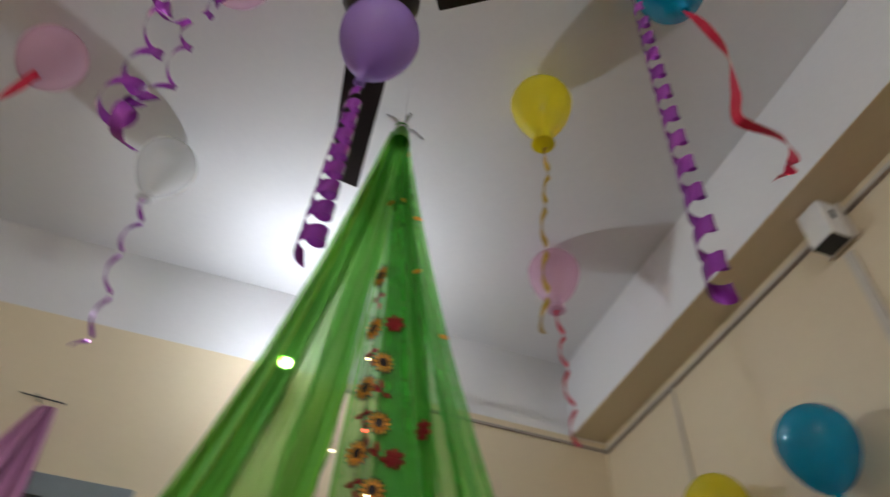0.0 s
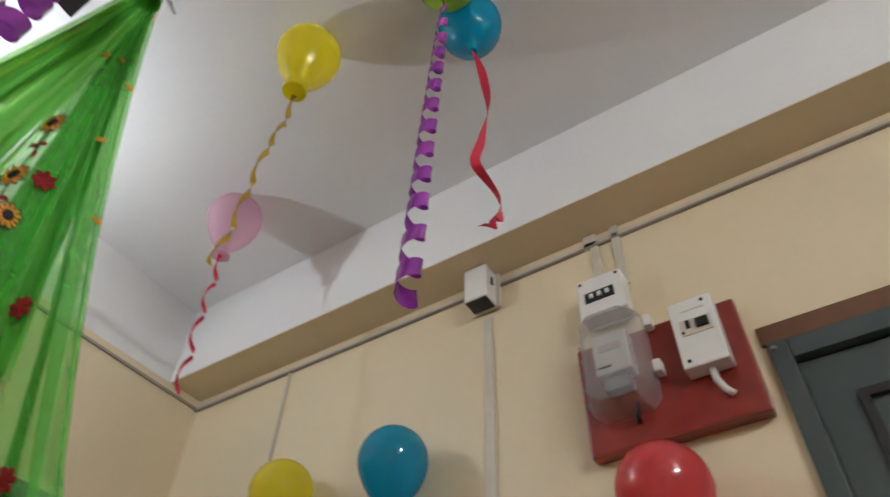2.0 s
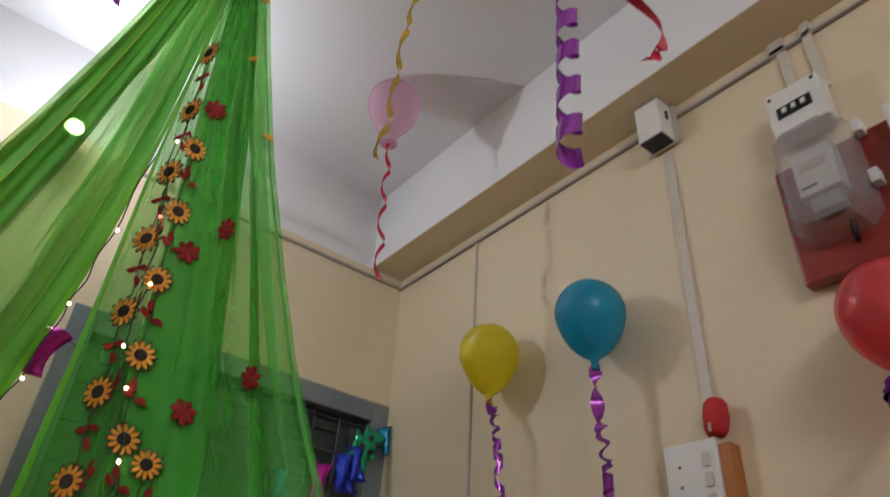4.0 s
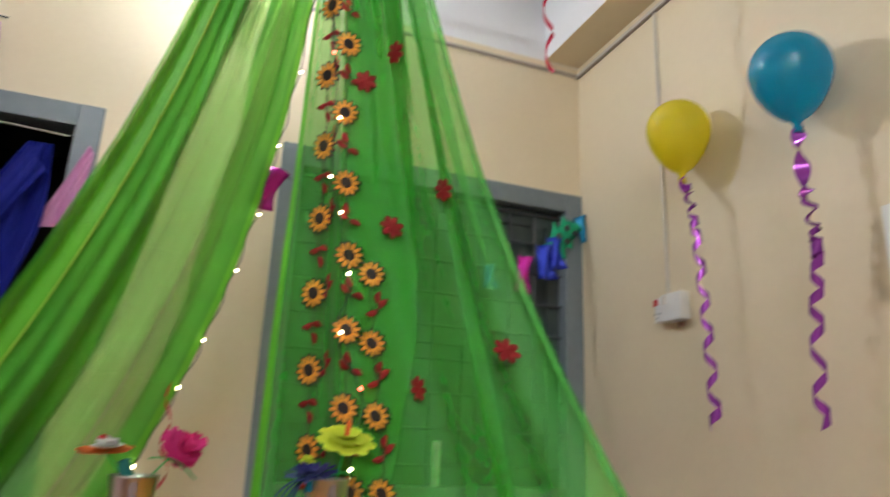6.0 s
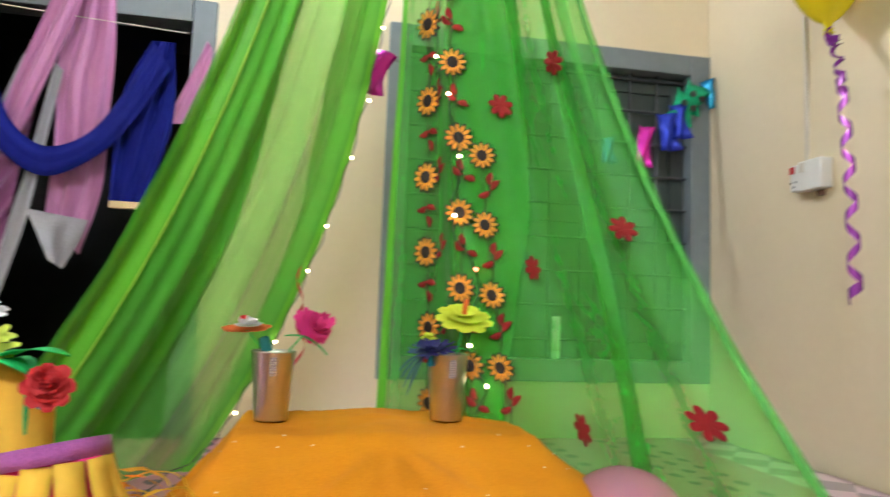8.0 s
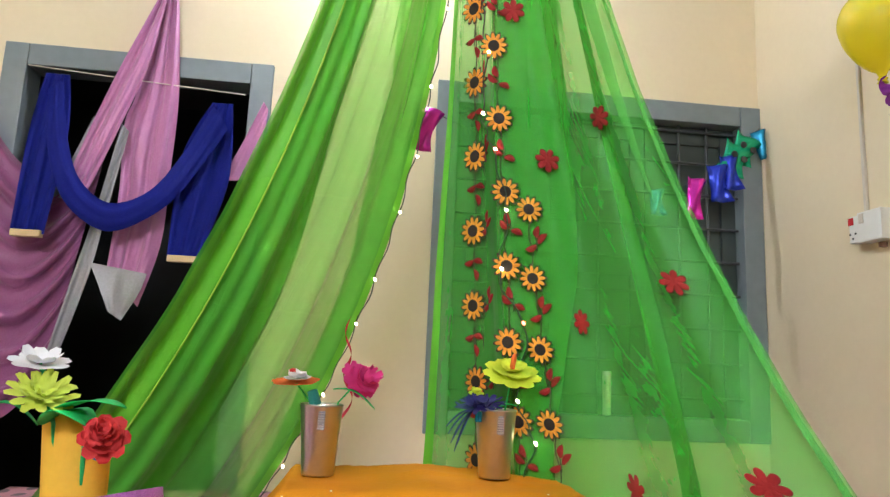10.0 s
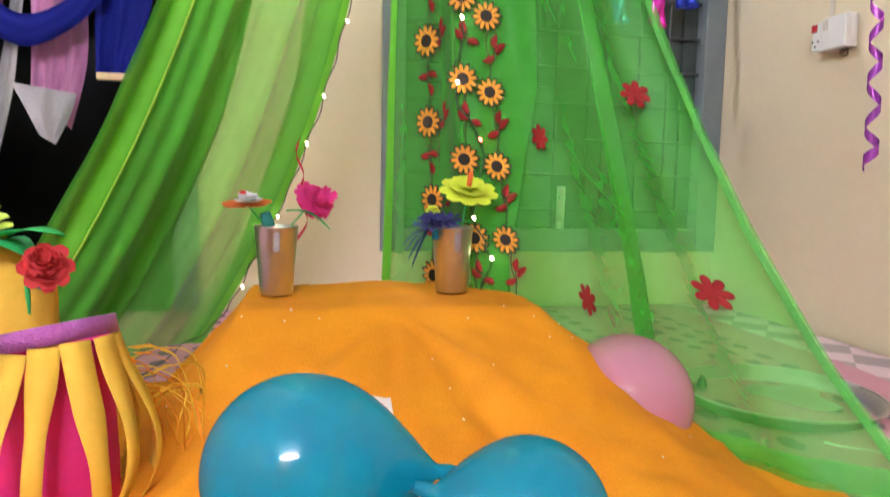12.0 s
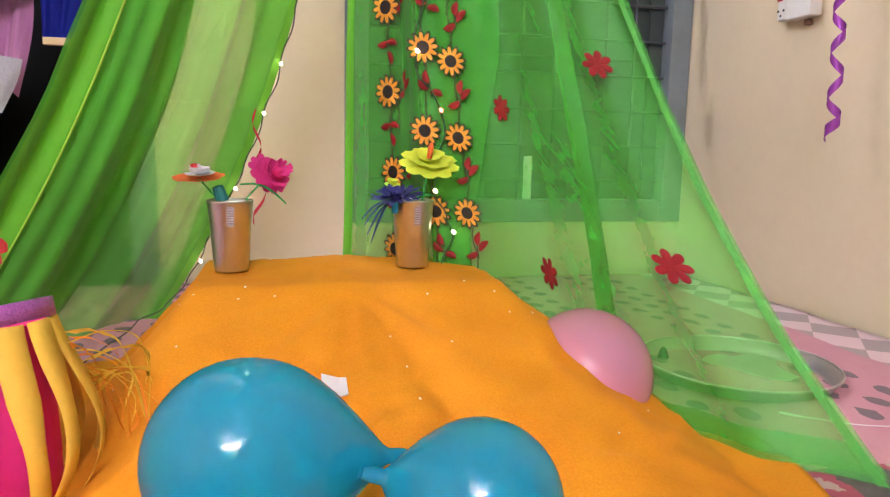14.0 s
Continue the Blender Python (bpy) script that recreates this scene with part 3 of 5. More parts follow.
def cloth_point(at, u, s, lift):
    p = at(u, s) + Vector(((-0.75 if at is right_at else 0.75) * lift, -0.66 * lift, 0))
    return p + Vector((0.004 * noise.noise(p * 6) * s, (0.016 * noise.noise((p.x * 7, p.z * 2.0, 4)) + 0.006 * noise.noise((p.x * 9, p.z * 9, 8))) * s, 0))


def cloth_sheet(at, path, ns, s0=0.0, s1=1.0):
    """A cloth laid along path(s), a list of (share across, lift) turning points: where it runs back on itself it lies in pleats."""
    bm = bmesh.new()
    uv = bm.loops.layers.uv.new("cloth")
    rows, flat = [], []
    for j in range(ns + 1):
        s = s0 + (s1 - s0) * j / ns
        stops, row, marks, run = path(s), [], [], 0.0
        for (ua, la), (ub, lb) in zip(stops, stops[1:]):
            n = 30 if abs(path(0.6)[-1][0] - path(0.6)[0][0]) > 0.3 else 12
            for i in range(n + (1 if (ub, lb) == stops[-1] else 0)):
                f = i / n
                u = ua + (ub - ua) * f
                row.append(cloth_point(at, u, s, la + (lb - la) * f ** 6))
                marks.append((run + 1.35 * abs(ub - ua) * f, s * TALL))
            run += 1.35 * abs(ub - ua)
        rows.append([bm.verts.new(p) for p in row])
        flat.append(marks)
    for j in range(ns):
        for i in range(len(rows[0]) - 1):
            f = bm.faces.new((rows[j][i], rows[j][i + 1], rows[j + 1][i + 1], rows[j + 1][i]))
            f.smooth = i % 30 not in (0, 29)
            for loop, (a, b) in zip(f.loops, ((j, i), (j, i + 1), (j + 1, i + 1), (j + 1, i))):
                loop[uv].uv = flat[a][b]
    return bm


def right_path(s):
    a = curve(((0, 0.96), (0.25, 0.86), (0.47, 0.70), (0.72, 0.55), (0.86, 0.41), (1.0, 0.36)), s)
    a0 = curve(((0, 0.05), (0.2, 0.20), (0.35, 0.285), (1.0, 0.30)), s)
    b = curve(((0, 0.70), (0.44, 0.80), (0.72, 0.74), (0.95, 0.64), (1.0, 0.62)), s)
    return [(0, 0), (a, 0), (a0, -0.006), (b + 0.075 - 0.03 * s, -0.012), (b, -0.018), (1, -0.024)]


def left_path(s):
    d = curve(((0, 0.6), (0.3, 0.42), (0.49, 0.36), (0.72, 0.12), (0.91, 0.06), (1, 0.05)), s)
    c = curve(((0, 0.25), (0.3, 0.55), (0.49, 0.61), (0.72, 0.50), (0.91, 0.46), (1, 0.5)), s)
    return [(d, -0.012), (0, -0.006), (0.86, 0), (c, -0.006), (1, -0.012)]


tent = thing("tent", (0.2, 1.33, BED_Z), "tent of sheer green cloth hung from one knot, with sunflower trims", "tent")
left_panel = part("left_panel", cloth_sheet(left_at, left_path, 120), GREEN, tent, "sheer light green cloth panel in long folds")
right_panel = part("right_panel", cloth_sheet(right_at, right_path, 120), GREEN_LINED, tent, "sheer green cloth panel with red and sunflower trims")
for at, u0, u1, par in ((left_at, 0.86, 1.005, left_panel), (left_at, -0.004, 0.035, left_panel), (right_at, -0.004, 0.022, right_panel)):
    part("hem", cloth_sheet(at, lambda s: [(u0, 0.006), (u1, 0.006)], 90), GREEN_THICK, par, "doubled bright green hem")
# gathers under the knot, dying out downwards
for at, u, wide, end, par in ((left_at, 0.88, 0.30, 0.62, left_panel), (left_at, 0.64, 0.26, 0.52, left_panel), (left_at, 0.41, 0.14, 0.50, left_panel), (left_at, 0.12, 0.26, 0.56, left_panel),
                              (right_at, 0.16, 0.34, 0.30, right_panel), (right_at, 0.46, 0.36, 0.58, right_panel), (right_at, 0.72, 0.30, 0.50, right_panel), (right_at, 0.91, 0.20, 0.66, right_panel)):
    part("gather", cloth_sheet(at, lambda s: [(u - wide / 2 * (1.002 - s / end) ** 0.8, 0.004), (u + wide / 2 * (1.002 - s / end) ** 0.8, 0.005)], 60, 0.0, end), GREEN if at is left_at else GREEN_LINED, par)
for lift in (0.005, 0.010):
    part("hem", cloth_sheet(right_at, lambda s: [(0.988, lift), (1.002, lift)], 90), GREEN_LINED, right_panel, "rolled green edge")
part("hem", cloth_sheet(right_at, lambda s: [(0.30, 0.006), (1.0, 0.006)], 6, 0.98), GREEN_LINED, right_panel, "doubled bright green hem")
part("seam", tube(bmesh.new(), [left_at(0.85, s) + Vector((0, -0.012, 0)) for s in [0.12 + 0.86 * k / 60 for k in range(61)]], 0.0022, 6), SEAM, left_panel, "raised seam")
# gathered knot, white tie and cord
bm = lathe(bmesh.new(), (0.2, 1.33, 2.80), (0, 0, 1), [(0.035, 0.0), (0.028, 0.05), (0.017, 0.075), (0.022, 0.09), (0.012, 0.1), (0, 0.102)], 14)
part("knot", bm, GREEN_THICK, tent, "", True)
bm = tube(bmesh.new(), [(0.2 + 0.022 * math.cos(a), 1.33 + 0.022 * math.sin(a), 2.872 + 0.003 * math.sin(3 * a)) for a in (k * 0.3 for k in range(44))], 0.004, 6)
for a, l in ((0.4, 0.09), (2.0, 0.05), (3.4, 0.06), (5.0, 0.05)):
    p = Vector((0.2, 1.33, 2.885))
    tube(bm, [p, p + Vector((math.cos(a) * l * 0.5, math.sin(a) * l * 0.5, 0.03)), p + Vector((math.cos(a) * l, math.sin(a) * l, 0.028))], [0.006, 0.008, 0.005], 6)
part("tie", bm, P_WHITE, tent, "white plastic tie with loose ends")
part("cord", tube(bmesh.new(), [(0.2, 1.33, 2.88), (0.205, 1.34, 3.0), (0.205, 1.345, TOP - 0.001)], 0.0012, 6), P_WHITE, tent)


def on_panel(at, u, s):
    """Place, across, down and outward at a spot of the cloth, on the viewer's side."""
    p = at(u, s)
    across = (at(min(u + 0.02, 1), s) - at(max(u - 0.02, 0), s)).normalized()
    down = (at(u, min(s + 0.015, 1)) - at(u, s - 0.015)).normalized()
    out = across.cross(down).normalized()
    if out.y > 0:
        out = -out
    return p, across, down, out


def disc(bm, p, a, b, n, r, h, mat):
    ring = [p + r * (math.cos(t) * a + math.sin(t) * b) for t in (2 * math.pi * k / 12 for k in range(12))]
    low, top = [bm.verts.new(q) for q in ring], [bm.verts.new(p + 0.8 * (q - p) + n * h) for q in ring]
    for i in range(12):
        bm.faces.new((low[i], low[(i + 1) % 12], top[(i + 1) % 12], top[i])).material_index = mat
    bm.faces.new(top).material_index = mat


def lobed(bm, p, a, b, n, shape, rings, count):
    """One connected flat shape: shape(angle) is its edge, rings are (share of the edge, height, material of the band inside)."""
    mid = bm.verts.new(p + n * rings[0][1])
    last = None
    for share, high, mat in rings:
        loop = []
        for k in range(count):
            t = 2 * math.pi * k / count
            r = share if share > 1.5 else share * shape(t)
            loop.append(bm.verts.new(p + (math.cos(t) * a + math.sin(t) * b) * r + n * high))
        for k in range(count):
            j = (k + 1) % count
            f = bm.faces.new((mid, loop[k], loop[j])) if last is None else bm.faces.new((last[k], loop[k], loop[j], last[j]))
            f.material_index = mat
        last = loop


RED_SPOTS = ((0.824, 0.577), (0.514, 0.61), (0.869, 0.73), (0.531, 0.762), (0.867, 0.881), (0.563, 0.901), (0.686, 0.432), (0.436, 0.462), (0.437, 0.302))
for k, (u, s) in enumerate(RED_SPOTS):
    p, a, b, n = on_panel(right_at, u, s)
    p = p + n * 0.012
    if k in (3, 5):
        a = (a * 0.45 + n * 0.5)
    bm = bmesh.new()
    big = 0.034 if s > 0.85 else 0.027
    lobed(bm, p, a, b, n, lambda t: big * (0.36 + 0.64 * abs(math.cos(3.5 * t + k * 0.7)) ** 0.5), ((0.3, 0.005, 0), (0.97, 0.003, 0), (1.0, 0.0, 0)), 84)
    part("felt_flower", bm, RED_FELT, right_panel, "red felt flower")


def sunflower(u, s, size, k):
    p, a, b, n = on_panel(right_at, u, s)
    p = p + n * 0.010
    bm = bmesh.new()
    edge = lambda t: size * (0.42 + 0.64 * abs(math.cos(6 * t + 0.1 * k)) ** 0.62)
    mid = bm.verts.new(p + n * 0.006)
    last = None
    for share, high, mat in ((0.36, 0.006, 1), (0.40, 0.004, 1), (0.86, 0.003, 0), (1.0, 0.002, 2), (1.0, 0.0, 2)):
        loop = []
        for i in range(96):
            t = 2 * math.pi * i / 96
            r = share * size if share < 0.5 else share * edge(t)
            loop.append(bm.verts.new(p + (math.cos(t) * a + math.sin(t) * b) * r + n * high))
        for i in range(96):
            j = (i + 1) % 96
            f = bm.faces.new((mid, loop[i], loop[j])) if last is None else bm.faces.new((last[i], loop[i], loop[j], last[j]))
            f.material_index = mat
        last = loop
    part("sunflower", bm, [SUN_PETAL, SUN_DISC, STEM], right_panel, "embroidered orange sunflower with a black centre")


def sprig(u, s, kind, flip=1):
    """Pointed red leaves on one stem: a hanging pair with a drop below, or a rising spray."""
    p, a, b, n = on_panel(right_at, u, s)
    p = p + n * 0.010
    a = a * flip
    bm = bmesh.new()
    if kind:
        leaves = (((0, 0), (1, 0.25), 0.027), ((0, 0), (-1, 0.25), 0.027), ((0.002, 0.020), (0.3, 1), 0.028))
    else:
        leaves = (((0.002, -0.012), (0.25, -1), 0.027), ((0, 0.004), (-1, 0.35), 0.026), ((0.004, 0.0), (0.75, -0.75), 0.028))
    for (x, y), (wx, wy), l in leaves:
        o = p + a * x + b * y
        w = (a * wx + b * wy).normalized()
        q = n.cross(w)
        rows = []
        for j in range(8):
            v = j / 7
            h = 0.0066 * math.sin(math.pi * (0.05 + 0.95 * v)) ** 0.75 + 0.0004
            c = o + w * l * v + q * 0.003 * math.sin(math.pi * v)
            rows.append([c - q * h, c + n * 0.002, c + q * h])
        grid(bm, rows)
    tube(bm, [p - b * (0.022 if kind else 0.016), p, p + b * 0.016], 0.0012, 5, 1)
    part("leaf_sprig", bm, [RED_FELT, STEM], right_panel, "red embroidered leaves")


COLUMNS = ((0.163, 0.223, 0.0745, 10, 0.036), (0.320, 0.352, 0.0715, 9, 0.033), (0.415, 0.656, 0.0655, 5, 0.031))
for c, (u, s0, ds, n, size) in enumerate(COLUMNS):
    pts = []
    for k in range(n):
        s = s0 + ds * k
        uu = u + 0.008 * math.sin(k * 1.7 + c) - (0.012 if c == 2 and k > 2 else 0)
        sunflower(uu, s, size * (0.92 + 0.08 * s), k)
        sprig(uu + (0 if c == 0 else 0.012), s + ds * (0.40 if c == 0 else 0.5), c == 0, -1 if c == 1 else 1)
        if c == 0 and k > 2:
            sprig(uu + 0.075, s - ds * 0.02, 0)
    for j in range(40):
        s = s0 + ds * (n - 1) * j / 39
        p, a, b, nn = on_panel(right_at, u, s)
        pts.append(p + nn * 0.008 + a * 0.003 * math.sin(j * 1.3))
    part("stem", tube(bmesh.new(), pts, 0.0013, 5), STEM, right_panel)
for u, s in ((0.63, 0.035), (0.55, 0.116), (0.86, 0.242), (0.95, 0.16), (0.97, 0.33), (0.3, 0.12)):
    p, a, b, n = on_panel(right_at, u, s)
    bm = bmesh.new()
    disc(bm, p + n * 0.012, a, b * 0.55, n, 0.014, 0.002, 0)
    part("print_mark", bm, ORANGE_MARK, right_panel, "orange printed leaf mark")

# ---------------------------------------------------------------- fairy lights
def light_string(points, bulbs, label, reds=()):
    ob = thing("fairy_lights", points[0], label, "string lights")
    path = [spline(points, k / 120) + Vector((0.004 * math.sin(k * 0.9), 0.003 * math.cos(k * 1.3), 0.003 * math.sin(k * 0.6))) for k in range(121)]
    wire = part("wire", tube(bmesh.new(), path, 0.0016, 5), WIRE, ob)
    for k, b in enumerate(bulbs):
        p = path[int(b * 120)]
        bm = lathe(bmesh.new(), p + Vector((0, -0.004, 0)), (0.3, -0.7, -0.6), [(0, 0), (0.0027, 0.001), (0.0036, 0.005), (0.0025, 0.009), (0, 0.0105)], 8)
        part("bulb", bm, BULB_RED if k in reds else BULB_WARM, ob, "lit red bulb" if k in reds else "lit warm white bulb", True)


edge = [left_at(0.0, s) + Vector((0.008, -0.012, 0)) for s in (0.33, 0.45, 0.52, 0.6, 0.68, 0.76, 0.84, 0.91, 0.97)]
light_string(edge + [Vector((-0.29, 1.95, BED_Z + 0.03)), Vector((-0.33, 1.6, BED_Z + 0.03)), Vector((-0.30, 1.35, 0.62))], (0.08, 0.17, 0.25, 0.32, 0.40, 0.46, 0.55, 0.66, 0.95), "thin green wire with lit warm bulbs along the tent")
line = [right_at(u, s) + Vector((-0.01, -0.014, 0)) for u, s in ((0.10, 0.33), (0.20, 0.42), (0.27, 0.5), (0.22, 0.56), (0.30, 0.60), (0.34, 0.66), (0.30, 0.72), (0.37, 0.77), (0.33, 0.83), (0.36, 0.87), (0.32, 0.92), (0.4, 0.97))]
light_string(line, (0.02, 0.1, 0.19, 0.27, 0.36, 0.45, 0.54, 0.63, 0.74, 0.82), "thin wire with lit warm and red bulbs over sunflower trims", (1, 7))


# ---------------------------------------------------------------- balloons and ribbons
def balloon(place, r, neck, mat, label, neck_r=0.012, long=1.28, group="", pinch=0.0):
    """Pear-shaped balloon round place, its neck pointing along neck."""
    place, neck = Vector(place), Vector(neck).normalized()
    ob = thing("balloon", place, label, "balloon", group)
    prof = []
    for k in range(25):
        a = math.pi * k / 26 + 0.02
        c = math.cos(a)
        h = -r * c if c > 0 else -r * long * c
        rad = r * math.sin(a) * (1 - (0.14 + pinch + 0.5 * max(0, long - 1.25)) * max(0, -c) ** (2.6 if pinch else 1.4))
        prof.append((max(rad, neck_r) if k > 13 else rad, h))
    end = prof[-1][1]
    prof += [(neck_r, end + 0.012), (neck_r * 0.8, end + 0.022)]
    part("body", lathe(bmesh.new(), place, neck, [(0, -r)] + prof, 36), mat, ob, "", True)
    q = place + neck * (end + 0.024)
    bm = lathe(bmesh.new(), q, neck, [(0, -0.003), (neck_r * 0.8, -0.002), (neck_r * 1.2, 0.002), (neck_r * 0.7, 0.006), (neck_r * 1.25, 0.014), (neck_r * 1.1, 0.016), (0, 0.012)], 16)
    part("knot", bm, mat, ob, "", True)
    return q + neck * 0.008


def ribbon(points, width, curl, pitch, mat, label, tight=None, turns_from=0.0, steps=260, along=1.0):
    """A flat ribbon that winds round a hanging line; curl: radius of the winding."""
    length = sum((Vector(b) - Vector(a)).length for a, b in zip(points, points[1:]))
    bm, last = bmesh.new(), None
    rows = []
    for k in range(steps + 1):
        t = k / steps
        p = spline(points, t)
        ahead = (spline(points, min(t + 0.01, 1)) - spline(points, max(t - 0.01, 0))).normalized()
        side, up, ahead = frame_of(ahead)
        grown = min(1, max(0, (t - turns_from) * 4)) if turns_from else min(1, t * 6)
        c = curl * grown * (1 + (tight or 0) * t)
        a = 2 * math.pi * t * length / pitch * (0.3 + 0.7 * grown if turns_from else 1.0)
        out = math.cos(a) * side + math.sin(a) * up
        q = p + c * out
        lay = along * grown if turns_from else along
        lean = (lay * ahead + (1.0 - 0.78 * lay) * (-math.sin(a) * side + math.cos(a) * up)).normalized()
        rows.append([q - lean * width / 2, q + lean * width / 2])
    ob = part("curled_ribbon", grid(bm, rows), mat, None, "", True)
    return tagged(ob, label, "ribbon")


def hang(top, bottom, sway=0.0, n=5):
    top, bottom = Vector(top), Vector(bottom)
    return [top.lerp(bottom, k / n) + Vector((sway * math.sin(k * 2.1), sway * math.cos(k * 1.7), 0)) * min(1, k) for k in range(n + 1)]


CEIL = "balloons under the ceiling"
WALL = "balloons on the wall"
q = balloon((0.043, 0.915, 2.63), 0.104, (-0.12, 0.35, -1), R_LILAC, "lilac see-through balloon stuck under the ceiling", group=CEIL)
ribbon(hang(q, (0.018, 0.93, 1.835)), 0.045, 0.017, 0.068, PURPLE_FOIL, "shiny purple ribbon curled into a tube, hanging", 0.5)
q = balloon((0.655, 1.203, 3.095), 0.108, (0, 0.05, -1), R_YELLOW, "yellow balloon with a wide neck under the ceiling", 0.032, 1.75, CEIL)
ribbon(hang((0.655, 1.203, 2.84), (0.615, 1.225, 2.06), 0.008), 0.024, 0.003, 0.17, GOLD_FOIL, "thin gold curled ribbon, hanging", 1.0, along=0.45)
q = balloon((0.68, 0.665, 3.10), 0.105, (0, 0, -1), R_LIME, "lime green balloon stuck under the ceiling", group=CEIL)
ribbon(hang(q, (0.66, 0.69, 1.75), 0.003), 0.050, 0.015, 0.086, PURPLE_FOIL, "long shiny purple ribbon in even curls, hanging", 0.45)
q = balloon((0.857, 0.69, 3.10), 0.105, (0.05, -0.05, -1), R_BLUE, "blue balloon stuck under the ceiling", group=CEIL)
ribbon([q, (0.90, 0.67, 2.82), (0.942, 0.67, 2.70), (0.90, 0.67, 2.5), (0.85, 0.67, 2.33), (0.95, 0.67, 2.29), (0.945, 0.67, 2.2), (0.87, 0.67, 2.13)], 0.026, 0.006, 0.75, RED_FOIL, "loose red ribbon in wide waves, hanging", 0.6, along=0.1)
q = balloon((1.052, 1.948, 3.095), 0.112, (0, 0.02, -1), R_PINK, "pale pink see-through balloon under the ceiling", 0.03, 1.6, CEIL)
ribbon(hang(q, (1.07, 1.93, 2.235), 0.006), 0.026, 0.008, 0.17, RED_FOIL, "thin red curled ribbon, hanging", 0.5, along=0.4)
q = balloon((-1.0, 1.62, 3.095), 0.112, (-0.15, 0.1, -1), R_PINK, "pale pink see-through balloon under the ceiling", group=CEIL)
ribbon([q, (-0.99, 1.6, 2.95), (-1.02, 1.6, 2.80), (-1.06, 1.6, 2.6), (-1.08, 1.6, 2.35)], 0.032, 0.004, 0.6, RED_FOIL, "loose red ribbon, hanging", along=0.1)
q = balloon((-0.597, 1.958, 3.095), 0.113, (-0.05, 0.0, -1), R_WHITE, "white see-through balloon under the ceiling", 0.022, 1.6, CEIL)
ribbon(hang(q, (-0.55, 1.97, 2.2), 0.012), 0.028, 0.012, 0.17, PURPLE_FOIL, "loose purple curled ribbon, hanging", 0.3, along=0.4)
q = balloon((-0.42, 1.10, 3.10), 0.11, (0.05, 0.0, -1), R_PINK, "pale pink balloon with a tied red neck", group=CEIL)
ribbon([q, (-0.43, 1.12, 2.9), (-0.44, 1.12, 2.8)], 0.026, 0.016, 0.07, PURPLE_FOIL, "short purple ribbon end", 0.2, 0.0, 60)
q = balloon((-0.63, 1.13, 3.10), 0.105, (0.0, 0.1, -1), R_LILAC, "lilac see-through balloon stuck under the ceiling", group=CEIL)
ribbon([q, (-0.59, 1.2, 2.9), (-0.545, 1.21, 2.68), (-0.54, 1.21, 2.53), (-0.53, 1.21, 2.40), (-0.46, 1.21, 2.35)], 0.05, 0.030, 0.15, PURPLE_FOIL, "purple ribbon in wide loose loops, hanging", 0.5)
ribbon([(-0.60, 1.2, 2.9), (-0.50, 1.2, 2.86), (-0.475, 1.21, 2.74), (-0.46, 1.21, 2.54), (-0.50, 1.21, 2.44)], 0.036, 0.02, 0.14, PURPLE_FOIL, "purple ribbon loop among curls", 0.3)

q = balloon((1.522, 1.845, 2.085), 0.108, (-0.03, -0.06, -1), R_YELLOW, "yellow balloon against the tan wall", 0.012, 1.5, WALL)
ribbon([q, (1.515, 1.80, 1.82), (1.53, 1.79, 1.6), (1.535, 1.78, 1.35), (1.53, 1.765, 1.1)], 0.040, 0.013, 0.085, PURPLE_FOIL, "purple curled ribbon hanging by the wall", 0.4, along=1.0, turns_from=0.15)
q = balloon((1.51, 1.365, 2.055), 0.110, (0, -0.03, -1), R_BLUE, "blue balloon against the tan wall", 0.012, 1.4, WALL)
ribbon([q, (1.51, 1.36, 1.75), (1.53, 1.36, 1.55), (1.535, 1.39, 1.35), (1.53, 1.40, 1.1)], 0.040, 0.013, 0.085, PURPLE_FOIL, "purple curled ribbon hanging by the wall", 0.4, along=1.0, turns_from=0.3)
q = balloon((1.51, 0.565, 1.755), 0.112, (-0.15, 0.0, -1), R_RED, "red balloon against the tan wall", group=WALL)
ribbon([q, (1.45, 0.6, 1.56), (1.5, 0.58, 1.4), (1.52, 0.57, 1.1)], 0.040, 0.013, 0.085, PURPLE_FOIL, "purple curled ribbon hanging by the wall", 0.4, along=1.0, turns_from=0.2)

LOW = "balloons on the cloth"
balloon((0.036, 0.83, 0.735), 0.096, (1, -0.05, -0.06), R_BLUE, "blue balloon lying on orange cloth, tied to another", 0.008, 1.50, LOW, 0.50)
balloon((0.266, 0.79, 0.686), 0.083, (-1, 0.02, 0.34), R_BLUE, "smaller blue balloon lying on orange cloth, tied to another", 0.008, 1.30, LOW, 0.50)
balloon((0.58, 1.22, 0.660), 0.112, (0.2, 0.2, -0.6), R_ROSE, "pink balloon resting beside the table", 0.012, 1.2, LOW)

# ---------------------------------------------------------------- ceiling fan
fan = thing("ceiling_fan", (0.02, 0.90, TOP), "dark brown three-bladed ceiling fan, at rest", "fan")
part("canopy", lathe(bmesh.new(), (0.02, 0.90, TOP - 0.001), (0, 0, -1), [(0, 0), (0.06, 0), (0.055, 0.03), (0.025, 0.07), (0, 0.07)], 20), FAN_DARK, fan, "", True)
part("rod", tube(bmesh.new(), [(0.02, 0.9, TOP - 0.06), (0.02, 0.9, 2.86)], 0.011, 10), FAN_DARK, fan)
part("motor", lathe(bmesh.new(), (0.02, 0.90, 2.89), (0, 0, -1), [(0, 0), (0.06, 0.0), (0.105, 0.03), (0.108, 0.075), (0.08, 0.105), (0.04, 0.12), (0, 0.125)], 28), FAN_DARK, fan, "", True)
